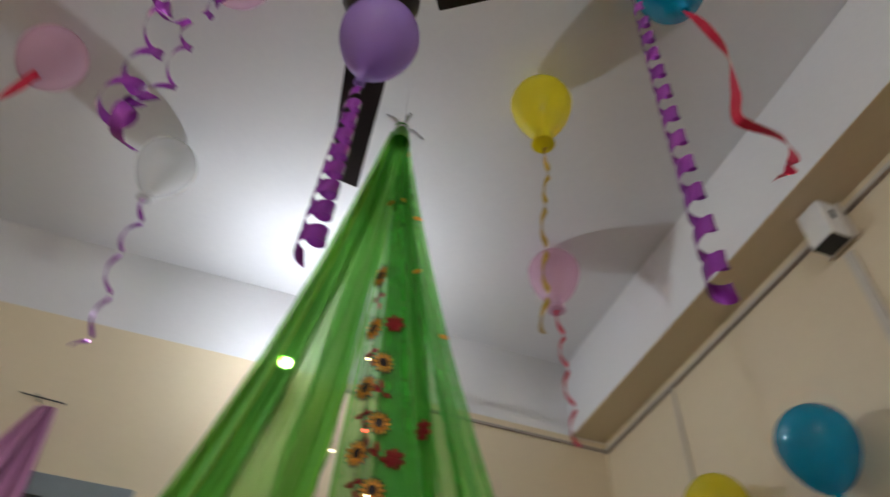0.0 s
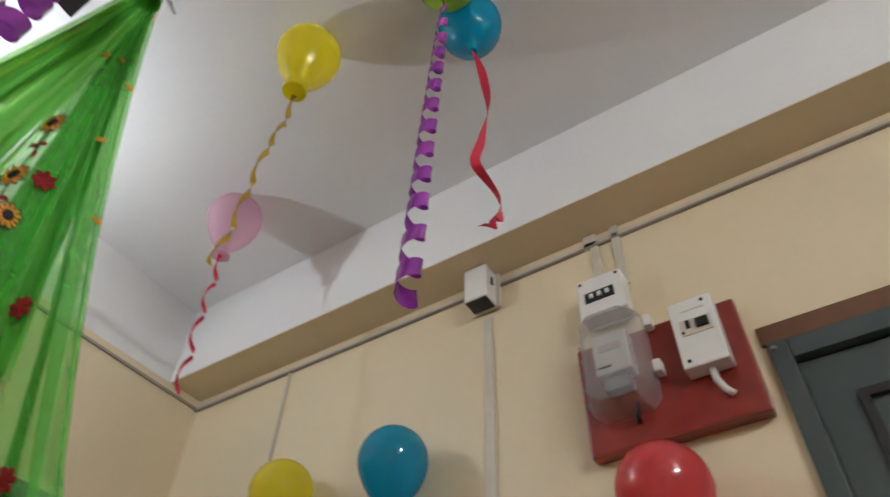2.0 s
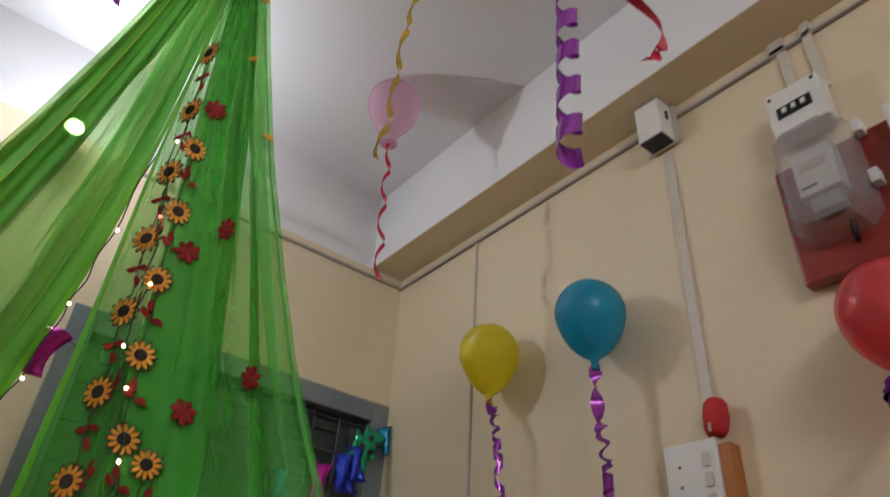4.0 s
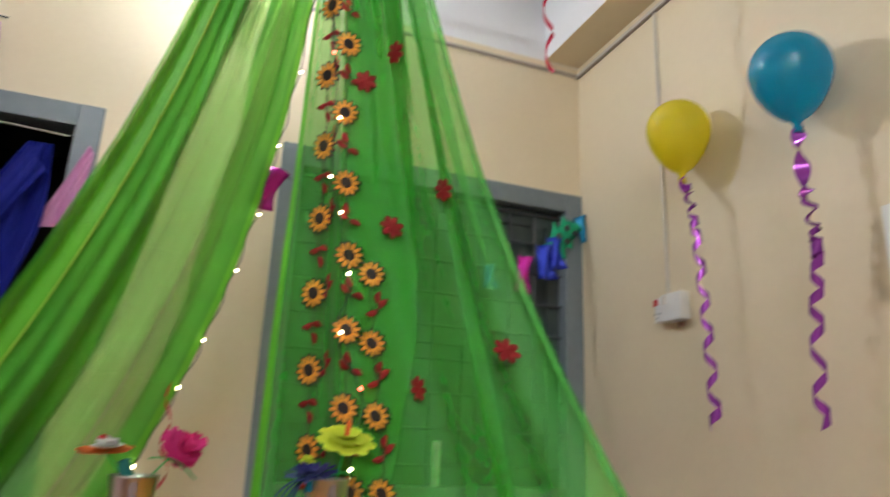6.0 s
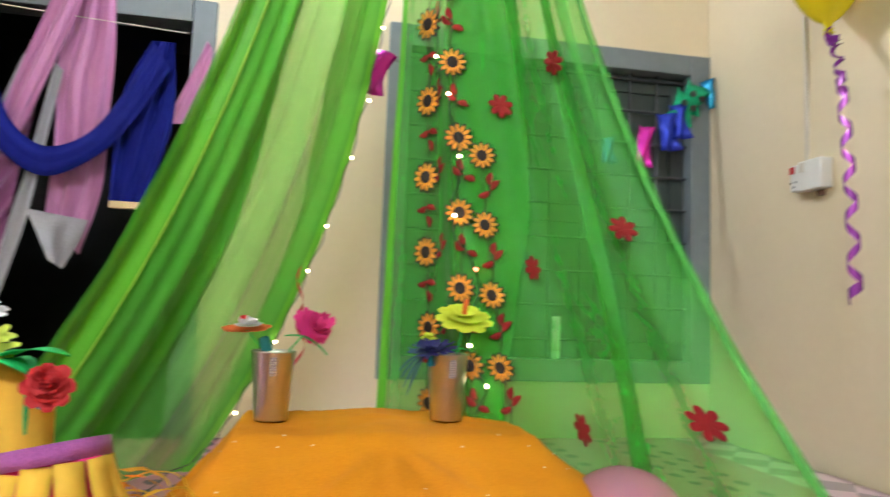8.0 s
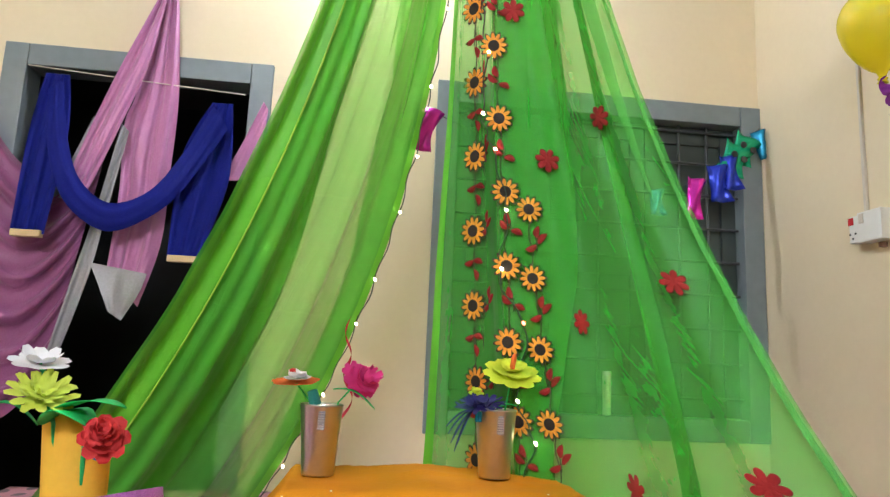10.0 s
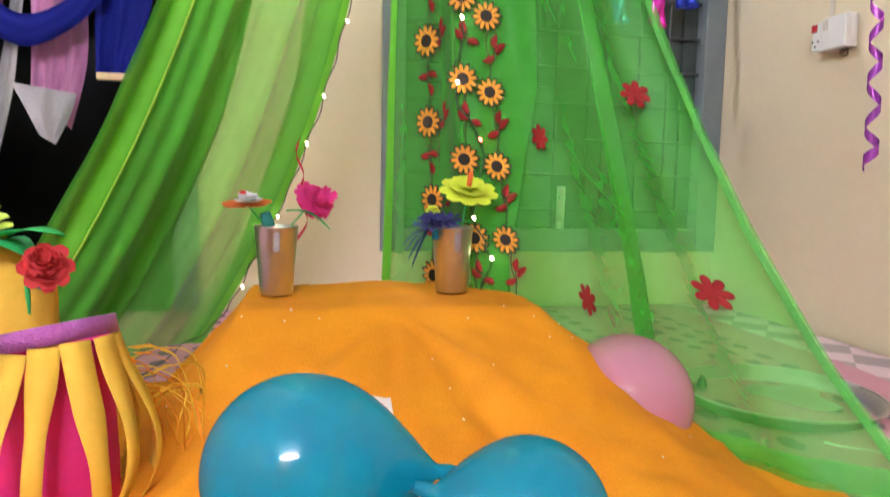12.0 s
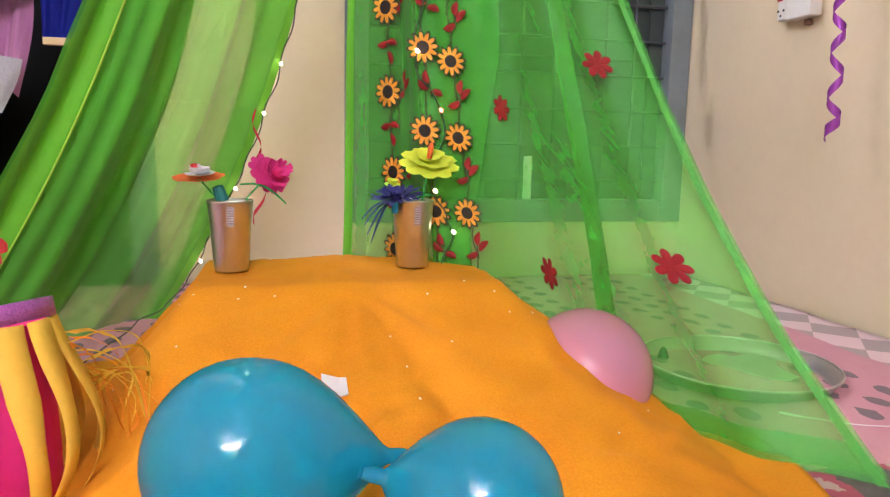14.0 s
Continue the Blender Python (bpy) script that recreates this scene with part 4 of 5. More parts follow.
for a in (86, -31, 207):
    w, sd = Vector((math.cos(radians(a)), math.sin(radians(a)), 0)), Vector((-math.sin(radians(a)), math.cos(radians(a)), 0))
    o = Vector((0.02, 0.90, 2.815))
    rows = []
    for k in range(13):
        t = k / 12
        half = 0.066 - 0.016 * t
        rows.append([o + w * (0.15 + 0.51 * t) + sd * half * v + Vector((0, 0, 0.012 * v)) for v in (-1, -0.9, -0.4, 0.4, 0.9, 1)])
    blade = part("blade", thicken(grid(bmesh.new(), rows), 0.004), FAN_DARK, fan)
    bm = bmesh.new()
    tube(bm, [o + w * 0.09 + Vector((0, 0, 0.01)), o + w * 0.2 + Vector((0, 0, 0.004))], [0.016, 0.024], 8)
    part("bracket", bm, FAN_DARK, blade)

# ---------------------------------------------------------------- wiring on the side wall
WX = RX - 0.012


def duct(y0, z0, y1, z1, wide, name="conduit"):
    lo = (WX, min(y0, y1) - (wide / 2 if y0 == y1 else 0), min(z0, z1) - (wide / 2 if z0 == z1 else 0))
    hi = (RX - 0.0005, max(y0, y1) + (wide / 2 if y0 == y1 else 0), max(z0, z1) + (wide / 2 if z0 == z1 else 0))
    return boxed(lo, hi, 0.002)


ducts = thing("conduit", (RX, 1.2, 2.74), "slim cream wiring conduit fixed along the wall", "conduit")
part("run", duct(FY, 2.745, BY, 2.745, 0.018), CONDUIT, ducts)
# thin solid strip, coloured as the shade line under the run
part("gap", boxed((RX - 0.0145, FY, 2.728), (RX - 0.0005, BY - 0.002, 2.7352)), GREY_LINE, ducts)
part("drop", duct(2.066, 2.727, 2.066, 1.56, 0.011), CONDUIT, ducts)
part("drop", duct(1.085, 2.60, 1.085, 1.66, 0.032), CONDUIT, ducts)
part("drop", duct(0.655, 2.727, 0.655, 2.51, 0.028), CONDUIT, ducts)
part("drop", duct(0.575, 2.80, 0.575, 2.51, 0.030), CONDUIT, ducts)
part("drop", duct(0.665, 2.80, 0.665, 2.727, 0.05), CONDUIT, ducts)
back_duct = thing("conduit", (0.9, BY, 2.74), "slim grey wiring conduit under the white band", "conduit")
part("run", boxed((0.3, BY - 0.011, 2.733), (RX - 0.013, BY - 0.0005, 2.747), 0.002), GREY_LINE, back_duct)
jb = thing("junction_box", (RX, 1.09, 2.6), "white plastic junction box below the beam", "junction box")
part("body", boxed((RX - 0.092, 1.04, 2.625), (RX - 0.02, 1.135, 2.782), 0.006), PLASTIC, jb)
part("backplate", boxed((RX - 0.0195, 1.025, 2.62), (RX - 0.0125, 1.15, 2.784), 0.002), CONDUIT, jb)
part("latch", boxed((RX - 0.06, 1.0345, 2.70), (RX - 0.05, 1.0399, 2.735)), BLACK, jb)
part("seam", boxed((RX - 0.088, 1.045, 2.621), (RX - 0.024, 1.13, 2.6249)), BLACK, jb)

board = thing("meter_board", (RX, 0.53, 1.93), "red varnished wooden board carrying an electricity meter and breakers", "meter board")
part("board", boxed((RX - 0.045, 0.288, 1.925), (RX - 0.001, 0.758, 2.285), 0.008), REDWOOD, board)
mcb = part("breaker_box", boxed((RX - 0.085, 0.565, 2.36), (RX - 0.013, 0.715, 2.515), 0.006), PLASTIC, board, "white breaker box")
part("window", boxed((RX - 0.0875, 0.595, 2.415), (RX - 0.0852, 0.69, 2.455)), BLACK, mcb)
for k in range(3):
    part("switch", boxed((RX - 0.093, 0.61 + 0.026 * k, 2.428), (RX - 0.0878, 0.622 + 0.026 * k, 2.444)), PLASTIC, mcb)
for y, z in ((0.58, 2.50), (0.70, 2.50)):
    part("screw", tube(bmesh.new(), [(RX - 0.088, y, z), (RX - 0.084, y, z)], 0.005, 8), BLACK, mcb)
meter = part("meter", boxed((RX - 0.10, 0.585, 2.13), (RX - 0.046, 0.69, 2.27), 0.006), PLASTIC, board, "grey-white electricity meter")
part("meter_base", boxed((RX - 0.085, 0.60, 2.085), (RX - 0.047, 0.675, 2.128), 0.004), SILVER, meter)
part("label_bar", boxed((RX - 0.1015, 0.605, 2.205), (RX - 0.1002, 0.672, 2.23)), CONDUIT, meter)
part("label_bar", boxed((RX - 0.1015, 0.64, 2.15), (RX - 0.1002, 0.68, 2.157)), BLACK, meter)
prof = []
cover = bmesh.new()
for x, g in ((RX - 0.047, 0.0), (RX - 0.10, 0.006), (RX - 0.135, 0.02), (RX - 0.142, 0.045)):
    y0, y1, z0, z1, c = 0.535 + g, 0.73 - g, 2.01 + g, 2.345 - g, 0.03
    prof.append([cover.verts.new((x, y, z)) for y, z in ((y0 + c, z0), (y1 - c, z0), (y1, z0 + c), (y1, z1 - c), (y1 - c, z1), (y0 + c, z1), (y0, z1 - c), (y0, z0 + c))])
for a, b in zip(prof, prof[1:]):
    for i in range(8):
        cover.faces.new((a[i], a[(i + 1) % 8], b[(i + 1) % 8], b[i]))
cover.faces.new(prof[-1])
case = part("meter_cover", cover, SMOKY, board, "smoky clear plastic meter cover")
for k in range(5):
    part("rib", boxed((RX - 0.08, 0.731, 2.06 + 0.05 * k), (RX - 0.06, 0.738, 2.07 + 0.05 * k)), SMOKY, case)
for z in (2.10, 2.26):
    part("clip", boxed((RX - 0.085, 0.512, z), (RX - 0.05, 0.5345, z + 0.04), 0.004), PLASTIC, case)
iso = part("breaker_box", boxed((RX - 0.10, 0.335, 2.065), (RX - 0.0455, 0.455, 2.285), 0.006), PLASTIC, board, "white switch box")
part("window", boxed((RX - 0.1025, 0.35, 2.165), (RX - 0.1002, 0.435, 2.215)), CONDUIT, iso)
part("switch", boxed((RX - 0.111, 0.358, 2.178), (RX - 0.1028, 0.392, 2.206), 0.002), BLACK, iso)
part("switch", boxed((RX - 0.108, 0.408, 2.185), (RX - 0.1028, 0.418, 2.21)), BLACK, iso)
part("label_bar", boxed((RX - 0.1015, 0.36, 2.245), (RX - 0.1002, 0.425, 2.248)), CONDUIT, iso)
for y, z in ((0.435, 2.085), (0.36, 2.268), (0.43, 2.175)):
    part("screw", tube(bmesh.new(), [(RX - 0.1035, y, z), (RX - 0.0995, y, z)], 0.005, 8), BLACK, iso)
part("cable", tube(bmesh.new(), [(RX - 0.07, 0.39, 2.066), (RX - 0.075, 0.388, 2.03), (RX - 0.065, 0.375, 2.0), (RX - 0.05, 0.36, 1.99)], 0.009, 8), PLASTIC, board, "", True)
part("cable", tube(bmesh.new(), [(RX - 0.07, 0.60, 2.036), (RX - 0.07, 0.605, 2.0), (RX - 0.046, 0.61, 1.99)], 0.007, 8), BLACK, board, "", True)


def switch_box(y0, y1, z0, z1, label, deep=0.045):
    ob = thing("switch_board", (RX, (y0 + y1) / 2, z0), label, "switch board")
    mid = y0 + (y1 - y0) * 0.68
    part("box", boxed((RX - deep, y0, z0), (RX - 0.0005, mid, z1), 0.004), PLASTIC, ob)
    part("socket_box", boxed((RX - deep * 0.8, mid + 0.001, z0 + 0.006), (RX - 0.0005, y1, z1 - 0.004), 0.004), PLASTIC, ob)
    return ob, mid


sw, mid = switch_box(1.962, 2.112, 1.455, 1.552, "white switch and socket box on the tan wall")
part("button", boxed((RX - 0.049, mid - 0.03, 1.515), (RX - 0.0451, mid - 0.012, 1.545), 0.001), CONDUIT, sw)
part("indicator", boxed((RX - 0.0385, 2.09, 1.52), (RX - 0.0362, 2.112, 1.543)), P_RED, sw, "small red indicator")
for y, z in ((2.083, 1.49), (2.095, 1.475), (2.107, 1.49)):
    part("socket_hole", tube(bmesh.new(), [(RX - 0.0372, y, z), (RX - 0.0360, y, z)], 0.004, 8), BLACK, sw)
part("cable", tube(bmesh.new(), [(RX - 0.012, 2.0, 1.45), (RX - 0.012, 2.0, 1.435)], 0.012, 8), BROWN, sw)

sw2 = thing("switch_board", (RX, 1.12, 1.42), "white switch board with sockets beside an orange wooden block", "switch board")
part("plate", boxed((RX - 0.05, 1.06, 1.42), (RX - 0.013, 1.215, 1.62), 0.005), PLASTIC, sw2)
part("wooden_block", boxed((RX - 0.045, 1.025, 1.42), (RX - 0.001, 1.0585, 1.60), 0.003), material("orange_wood", (0.45, 0.16, 0.03), rough=0.5), sw2, "orange-brown wooden block")
for k in range(3):
    part("switch", boxed((RX - 0.055, 1.08, 1.45 + 0.05 * k), (RX - 0.0502, 1.10, 1.485 + 0.05 * k), 0.001), CONDUIT, sw2)
    part("socket_hole", tube(bmesh.new(), [(RX - 0.0515, 1.17, 1.46 + 0.05 * k), (RX - 0.0495, 1.17, 1.46 + 0.05 * k)], 0.004, 8), BLACK, sw2)
plug = thing("mosquito_vaporizer", (RX - 0.04, 1.06, 1.62), "dark red plug-in vaporizer above the switch board", "vaporizer")
part("body", lathe(bmesh.new(), (RX - 0.04, 1.06, 1.622), (0.05, -0.1, 1), [(0, 0), (0.022, 0), (0.03, 0.015), (0.033, 0.05), (0.03, 0.08), (0.02, 0.095), (0, 0.1)], 18, 0, 1.0), P_RED, plug, "", True)
part("prong", tube(bmesh.new(), [(RX - 0.075, 1.055, 1.625), (RX - 0.073, 1.055, 1.645)], 0.004, 8), STEEL, plug)

# ---------------------------------------------------------------- drapes at the doorway (centimetres right and down from the frame's corner)
def at_door(a, b, y):
    near = 1 - (BY - y) / 2.54
    return Vector((0.04 + (DOOR_L + a / 100 - 0.04) * near, y, 1.02 + (1.085 - b / 100) * near))


def drape(left, right, y, folds, amp, mat, name, parent, across=20, down=40, label="", sag=0.0):
    shift = Vector((4, 3, 0)) if mat is BLUE_CLOTH else Vector((2, 0, 0))
    rows = []
    for j in range(down + 1):
        v = j / down
        l, r = spline([(*p, 0) for p in left], v), spline([(*p, 0) for p in right], v)
        row = []
        for i in range(across + 1):
            u = i / across
            q = l.lerp(r, u) + shift
            d = amp * (math.sin(2 * math.pi * (folds * u + 0.3 * math.sin(3 * v))) + 0.4 * math.sin(2 * math.pi * (folds * 2.3 * u + v)))
            row.append(at_door(q.x, q.y + sag * math.sin(math.pi * u), y - abs(amp) - d))
        rows.append(row)
    return part(name, grid(bmesh.new(), rows), mat, parent, label, True)


pink = thing("pink_drape", (-0.79, BY, 2.385), "pink satin cloth with silver border pinned over the doorway", "drape")
drape([(50.5, -27), (45, 13), (42, 26), (43, 53), (42, 80)], [(56, -27), (60, 13), (60, 45), (59.5, 70), (54, 93)], BY - 0.03, 2.6, 0.012, PINK_SATIN, "fall", pink)
drape([(49, -26), (38.7, 2), (31.6, 24), (26, 43), (22, 52)], [(52, -26), (48, 2), (41, 26), (33, 50), (29, 58)], BY - 0.085, 1.6, 0.010, PINK_SATIN, "fall", pink)
rows = []
for j in range(41):
    v = j / 40
    row = []
    for i in range(25):
        u = i / 24
        a, b = -6 + (47 - 13 * v) * u, 22 + 96 * v + (30 * math.sin(math.pi * u * 0.9) - 10 * u) * (1 - 0.35 * v)
        row.append(at_door(a, b, BY - 0.054 - 0.034 * (1 - 2 * abs(math.sin(math.pi * (6.5 * v + 0.3 * u)))) * (0.4 + 0.6 * math.sin(math.pi * u)) - 0.009 * math.sin(2 * math.pi * (13 * v + u))))
    rows.append(row)
part("swag", grid(bmesh.new(), rows), SHADED_SATIN, pink, "pink satin in hanging folds, coloured darker as in shade", True)
drape([(41, 26), (35.5, 61), (31, 83), (24.5, 116)], [(44, 29), (39.5, 61), (36.3, 83), (29, 113)], BY - 0.07, 1.2, 0.006, SILVER, "border", pink, 8, 30, "silver woven border")
drape([(31, 24), (25, 42), (20, 55)], [(36, 30), (32, 44), (27, 56)], BY - 0.078, 1.0, 0.004, SILVER, "border", pink, 6, 20)
drape([(36, 78), (40, 86), (44, 95)], [(56, 81), (54, 88), (49, 98)], BY - 0.075, 1.4, 0.006, SILVER, "border", pink, 10, 14)
drape([(91, 13), (85, 29), (78, 45)], [(93, 16), (92, 26), (88, 44)], BY - 0.03, 1.2, 0.006, PINK_SATIN, "fall", pink, 10, 20)
part("hook", tube(bmesh.new(), [(-0.86, BY - 0.012, 2.40), (-0.70, BY - 0.012, 2.392)], 0.003, 6), IRON, pink)
part("nail", tube(bmesh.new(), [(-0.79, BY - 0.05, 2.385), (-0.79, BY, 2.385)], 0.004, 6), IRON, pink)
blue = thing("blue_drape", (-0.85, BY, 2.04), "royal blue cloth hung in a swag across the doorway", "drape")
drape([(10.5, 6), (7.5, 29), (6, 66)], [(19, 6), (21, 29), (17.5, 66)], BY - 0.12, 2.2, 0.010, BLUE_CLOTH, "fall", blue)
drape([(70.3, 12), (61.5, 34), (60, 71)], [(78, 12), (79, 42), (71, 72)], BY - 0.08, 2.2, 0.010, BLUE_CLOTH, "fall", blue)
rows = []
top, low = [(17, 8), (21, 30), (27, 45), (38, 53), (51, 48), (61, 34), (71, 13)], [(12, 12), (15, 36), (23, 54), (38, 63.5), (53, 57), (64, 45), (77, 22)]
for j in range(9):
    row = []
    for i in range(41):
        a, b = spline([(*p, 0) for p in top], i / 40), spline([(*p, 0) for p in low], i / 40)
        q = a.lerp(b, j / 8)
        row.append(at_door(q.x + 4, q.y + 3, BY - 0.14 - 0.014 * math.sin(math.pi * j / 8) - 0.005 * math.sin(j * 1.9 + i * 0.12)))
    rows.append(row)
part("swag", grid(bmesh.new(), rows), BLUE_CLOTH, blue, "", True)
for a0, a1, b in ((6, 17.5, 65), (60, 71, 71)):
    part("hem", boxed(at_door(a0 + 4, b + 5, BY - (0.145 if a0 < 9 else 0.105)), at_door(a1 + 4, b + 3, BY - (0.118 if a0 < 9 else 0.078)), 0.003), GOLD_HEM, blue, "gold hem")
part("cord", tube(bmesh.new(), [at_door(8, 6.5, BY - 0.05), at_door(40, 8.5, BY - 0.05), at_door(86, 11, BY - 0.05)], 0.002, 6), CONDUIT, blue)

# ---------------------------------------------------------------- foil garland across the window
gar = thing("foil_garland", (0.9, 2.4, 1.9), "garland of glossy foil pieces strung across the window", "garland")
ends = [Vector((0.19, 2.02, 1.76)), Vector((0.7, 2.3, 1.70)), Vector((1.2, 2.52, 1.72)), Vector((1.62, 2.62, 2.03))]
part("string", tube(bmesh.new(), [spline(ends, k / 40) for k in range(41)], 0.0015, 5), WIRE, gar)
random.seed(3)
for t, m, w, h in ((0.015, FOIL_MAGENTA, 0.10, 0.13), (0.60, FOIL_TEAL, 0.07, 0.10), (0.735, FOIL_MAGENTA, 0.08, 0.16), (0.80, FOIL_BLUE, 0.10, 0.15), (0.84, FOIL_BLUE, 0.09, 0.14), (0.885, FOIL_GREEN, 0.13, 0.13), (0.925, FOIL_GREEN, 0.12, 0.12), (0.965, FOIL_TEAL, 0.08, 0.12)):
    p = spline(ends, t)
    tilt = random.uniform(-0.5, 0.5)
    rows = []
    for j in range(7):
        row = []
        for i in range(7):
            u, v = i / 6 - 0.5, j / 6
            a = u * w * (1 - 0.35 * abs(math.sin(v * 3)))
            row.append(p + Vector((a * math.cos(tilt) + v * h * math.sin(tilt), -0.02 - 0.014 * math.sin(u * 7 + v * 4), -v * h * math.cos(tilt) + a * math.sin(tilt))))
        rows.append(row)
    piece = part("foil_piece", thicken(grid(bmesh.new(), rows), 0.001), m, gar, "", True)
    if m is FOIL_GREEN:
        for k in range(2):
            q = p + Vector((0.02 * (k * 2 - 1) + h * 0.4 * math.sin(tilt), -0.045, -0.35 * h - 0.02 * k))
            part("spot", lathe(bmesh.new(), q, (0, -1, 0), [(0, 0), (0.014, 0), (0.012, 0.003), (0, 0.004)], 10), BLACK, piece)

cream_tube = thing("cream_tube", (0.99, BY + 0.01, SILL + 0.085), "small white plastic tube standing on the window sill", "tube")
part("body", lathe(bmesh.new(), (0.985, BY + 0.008, SILL + 0.115), (0, 0, 1), [(0, 0), (0.025, 0.0), (0.027, 0.04), (0.028, 0.11), (0.028, 0.135), (0, 0.135)], 14, 0, 0.5), PLASTIC, cream_tube, "", True)
part("cap", lathe(bmesh.new(), (0.985, BY + 0.008, SILL + 0.086), (0, 0, 1), [(0, 0), (0.016, 0), (0.017, 0.028), (0, 0.028)], 14), P_WHITE, cream_tube)
part("label_bar", boxed((0.970, BY - 0.009, SILL + 0.20), (1.0, BY - 0.0075, SILL + 0.215)), P_GREEN, cream_tube)


# ---------------------------------------------------------------- paper flowers, cups, vase, lantern
def bloom(place, way, r, count, layers, mat, parent, name="flower", rise=0.35, narrow=0.5, rag=0.0, label=""):
    """Layers of curved paper petals round an axis; rise: how far they lift, narrow: their width."""
    side, up, way = frame_of(way)
    place, bm = Vector(place), bmesh.new()
    for l in range(layers):
        rr, lift = r * (1 - 0.28 * l), rise * (0.25 + 0.9 * l / max(1, layers - 1)) if layers > 1 else rise
        for k in range(count):
            t = 2 * math.pi * (k + 0.5 * (l % 2)) / count + random.uniform(-0.08, 0.08)
            w = math.cos(t) * side + math.sin(t) * up
            s = -math.sin(t) * side + math.cos(t) * up
            lf = lift * random.uniform(0.8, 1.2)
            width = math.pi * rr / count * 2 * narrow
            rows = []
            for j in range(6):
                v = j / 5
                half = width * (0.35 + 1.0 * math.sin(math.pi * min(1, v * 0.62 + 0.12))) * (1 if v < 0.85 else 0.62) * 0.6
                c = place + w * rr * (0.08 + 0.92 * v) * (1 - 0.15 * lf * v) + way * (rr * lf * v * v + 0.003 * l + rag * random.uniform(-1, 1) * v)
                rows.append([c - s * half + way * 0.12 * half, c, c + s * half + way * 0.12 * half])
            grid(bm, rows)
    return part(name, bm, mat, parent, label, True)


def leaf(base, tip, width, mat, parent, droop=0.02):
    base, tip = Vector(base), Vector(tip)
    way = (tip - base).normalized()
    s = frame_of(way)[0]
    rows = []
    for j in range(9):
        v = j / 8
        c = base.lerp(tip, v) + Vector((0, 0, droop * math.sin(math.pi * v)))
        h = width * math.sin(math.pi * (0.06 + 0.94 * v)) ** 0.8 / 2 + 0.0008
        rows.append([c - s * h, c + Vector((0, 0, -0.002)), c + s * h])
    return part("leaf", thicken(grid(bmesh.new(), rows), 0.0008), mat, parent, "", True)


def cup(x, y, label):
    z = orange_height(x, y) + 0.003
    ob = thing("steel_tumbler", (x, y, z), label, "tumbler", "tumblers on the cloth")
    prof = [(0, 0.002), (0.028, 0.002), (0.030, 0.0), (0.0312, 0.004), (0.0405, 0.127), (0.0418, 0.130), (0.0405, 0.132), (0.0395, 0.129), (0.030, 0.008), (0, 0.006)]
    part("body", lathe(bmesh.new(), (x, y, z), (0, 0, 1), prof, 36), STEEL, ob, "", True)
    bm = bmesh.new()
    for k in range(8):
        h = 0.086 + 0.0045 * k
        box(bm, (x - 0.004, y - 0.0325 - 0.075 * h - 0.0004, z + h), (x + 0.008, y - 0.0325 - 0.075 * h + 0.004, z + h + 0.0022))
    part("etched_mark", bm, SILVER, ob)
    return z


random.seed(11)
C1, C2 = (-0.020, 1.485), (0.322, 1.485)
z1 = cup(*C1, "brushed steel tumbler holding paper flowers")
z2 = cup(*C2, "brushed steel tumbler holding paper flowers")


def stalk(parent, points, r=0.0018, mat=None):
    part("stalk", tube(bmesh.new(), points, r, 6), mat or P_GREEN, parent)


f = thing("orange_paper_flower", (C1[0], C1[1], z1 + 0.01), "orange and white foam flower on a green stalk", "paper flower")
stalk(f, [(C1[0] - 0.005, C1[1], z1 + 0.012), (C1[0] - 0.02, C1[1], z1 + 0.13), (C1[0] - 0.05, C1[1] - 0.01, z1 + 0.168)])
bloom((C1[0] - 0.052, C1[1] - 0.01, z1 + 0.168), (-0.05, -0.15, 1), 0.046, 8, 1, P_ORANGE, f, "outer_petals", 0.12, 0.7)
bloom((C1[0] - 0.050, C1[1] - 0.01, z1 + 0.176), (-0.05, -0.15, 1), 0.026, 6, 2, P_WHITE, f, "inner_petals", 0.6, 0.8)
part("centre", lathe(bmesh.new(), (C1[0] - 0.058, C1[1] - 0.01, z1 + 0.182), (-0.2, 0, 1), [(0, 0), (0.005, 0), (0.006, 0.014), (0, 0.016)], 8), P_RED, f)
part("tape", lathe(bmesh.new(), (C1[0] - 0.012, C1[1] - 0.015, z1 + 0.13), (-0.3, 0, 1), [(0, 0), (0.012, 0), (0.010, 0.028), (0, 0.03)], 10), P_TEAL, f)
f = thing("magenta_paper_flower", (C1[0], C1[1], z1 + 0.01), "hot pink pompom paper flower with a green leaf", "paper flower")
stalk(f, [(C1[0] + 0.01, C1[1] + 0.01, z1 + 0.012), (C1[0] + 0.03, C1[1], z1 + 0.135), (C1[0] + 0.06, C1[1], z1 + 0.17)])
for k, tilt in enumerate((0.9, 0.45, 0.0)):
    bloom((C1[0] + 0.066 + 0.006 * k, C1[1] - 0.006 * k, z1 + 0.178), (0.55, -0.6, 0.45), 0.042 - 0.006 * k, 12, 2, P_MAGENTA, f, "petals", 0.25 + 0.5 * k, 0.55, 0.003)
leaf((C1[0] + 0.02, C1[1] - 0.03, z1 + 0.163), (C1[0] + 0.10, C1[1] - 0.05, z1 + 0.130), 0.016, P_GREEN, f, 0.014)
ribbon([(C1[0] + 0.036, C1[1] + 0.35, 1.12), (C1[0] + 0.036, C1[1] + 0.35, 1.03), (C1[0] + 0.044, C1[1] + 0.35, 0.95), (C1[0] + 0.036, C1[1] + 0.35, 0.86)], 0.022, 0.010, 0.11, RED_FOIL, "red ribbon tail hanging behind the tumbler", 0.2, 0.0, 100)
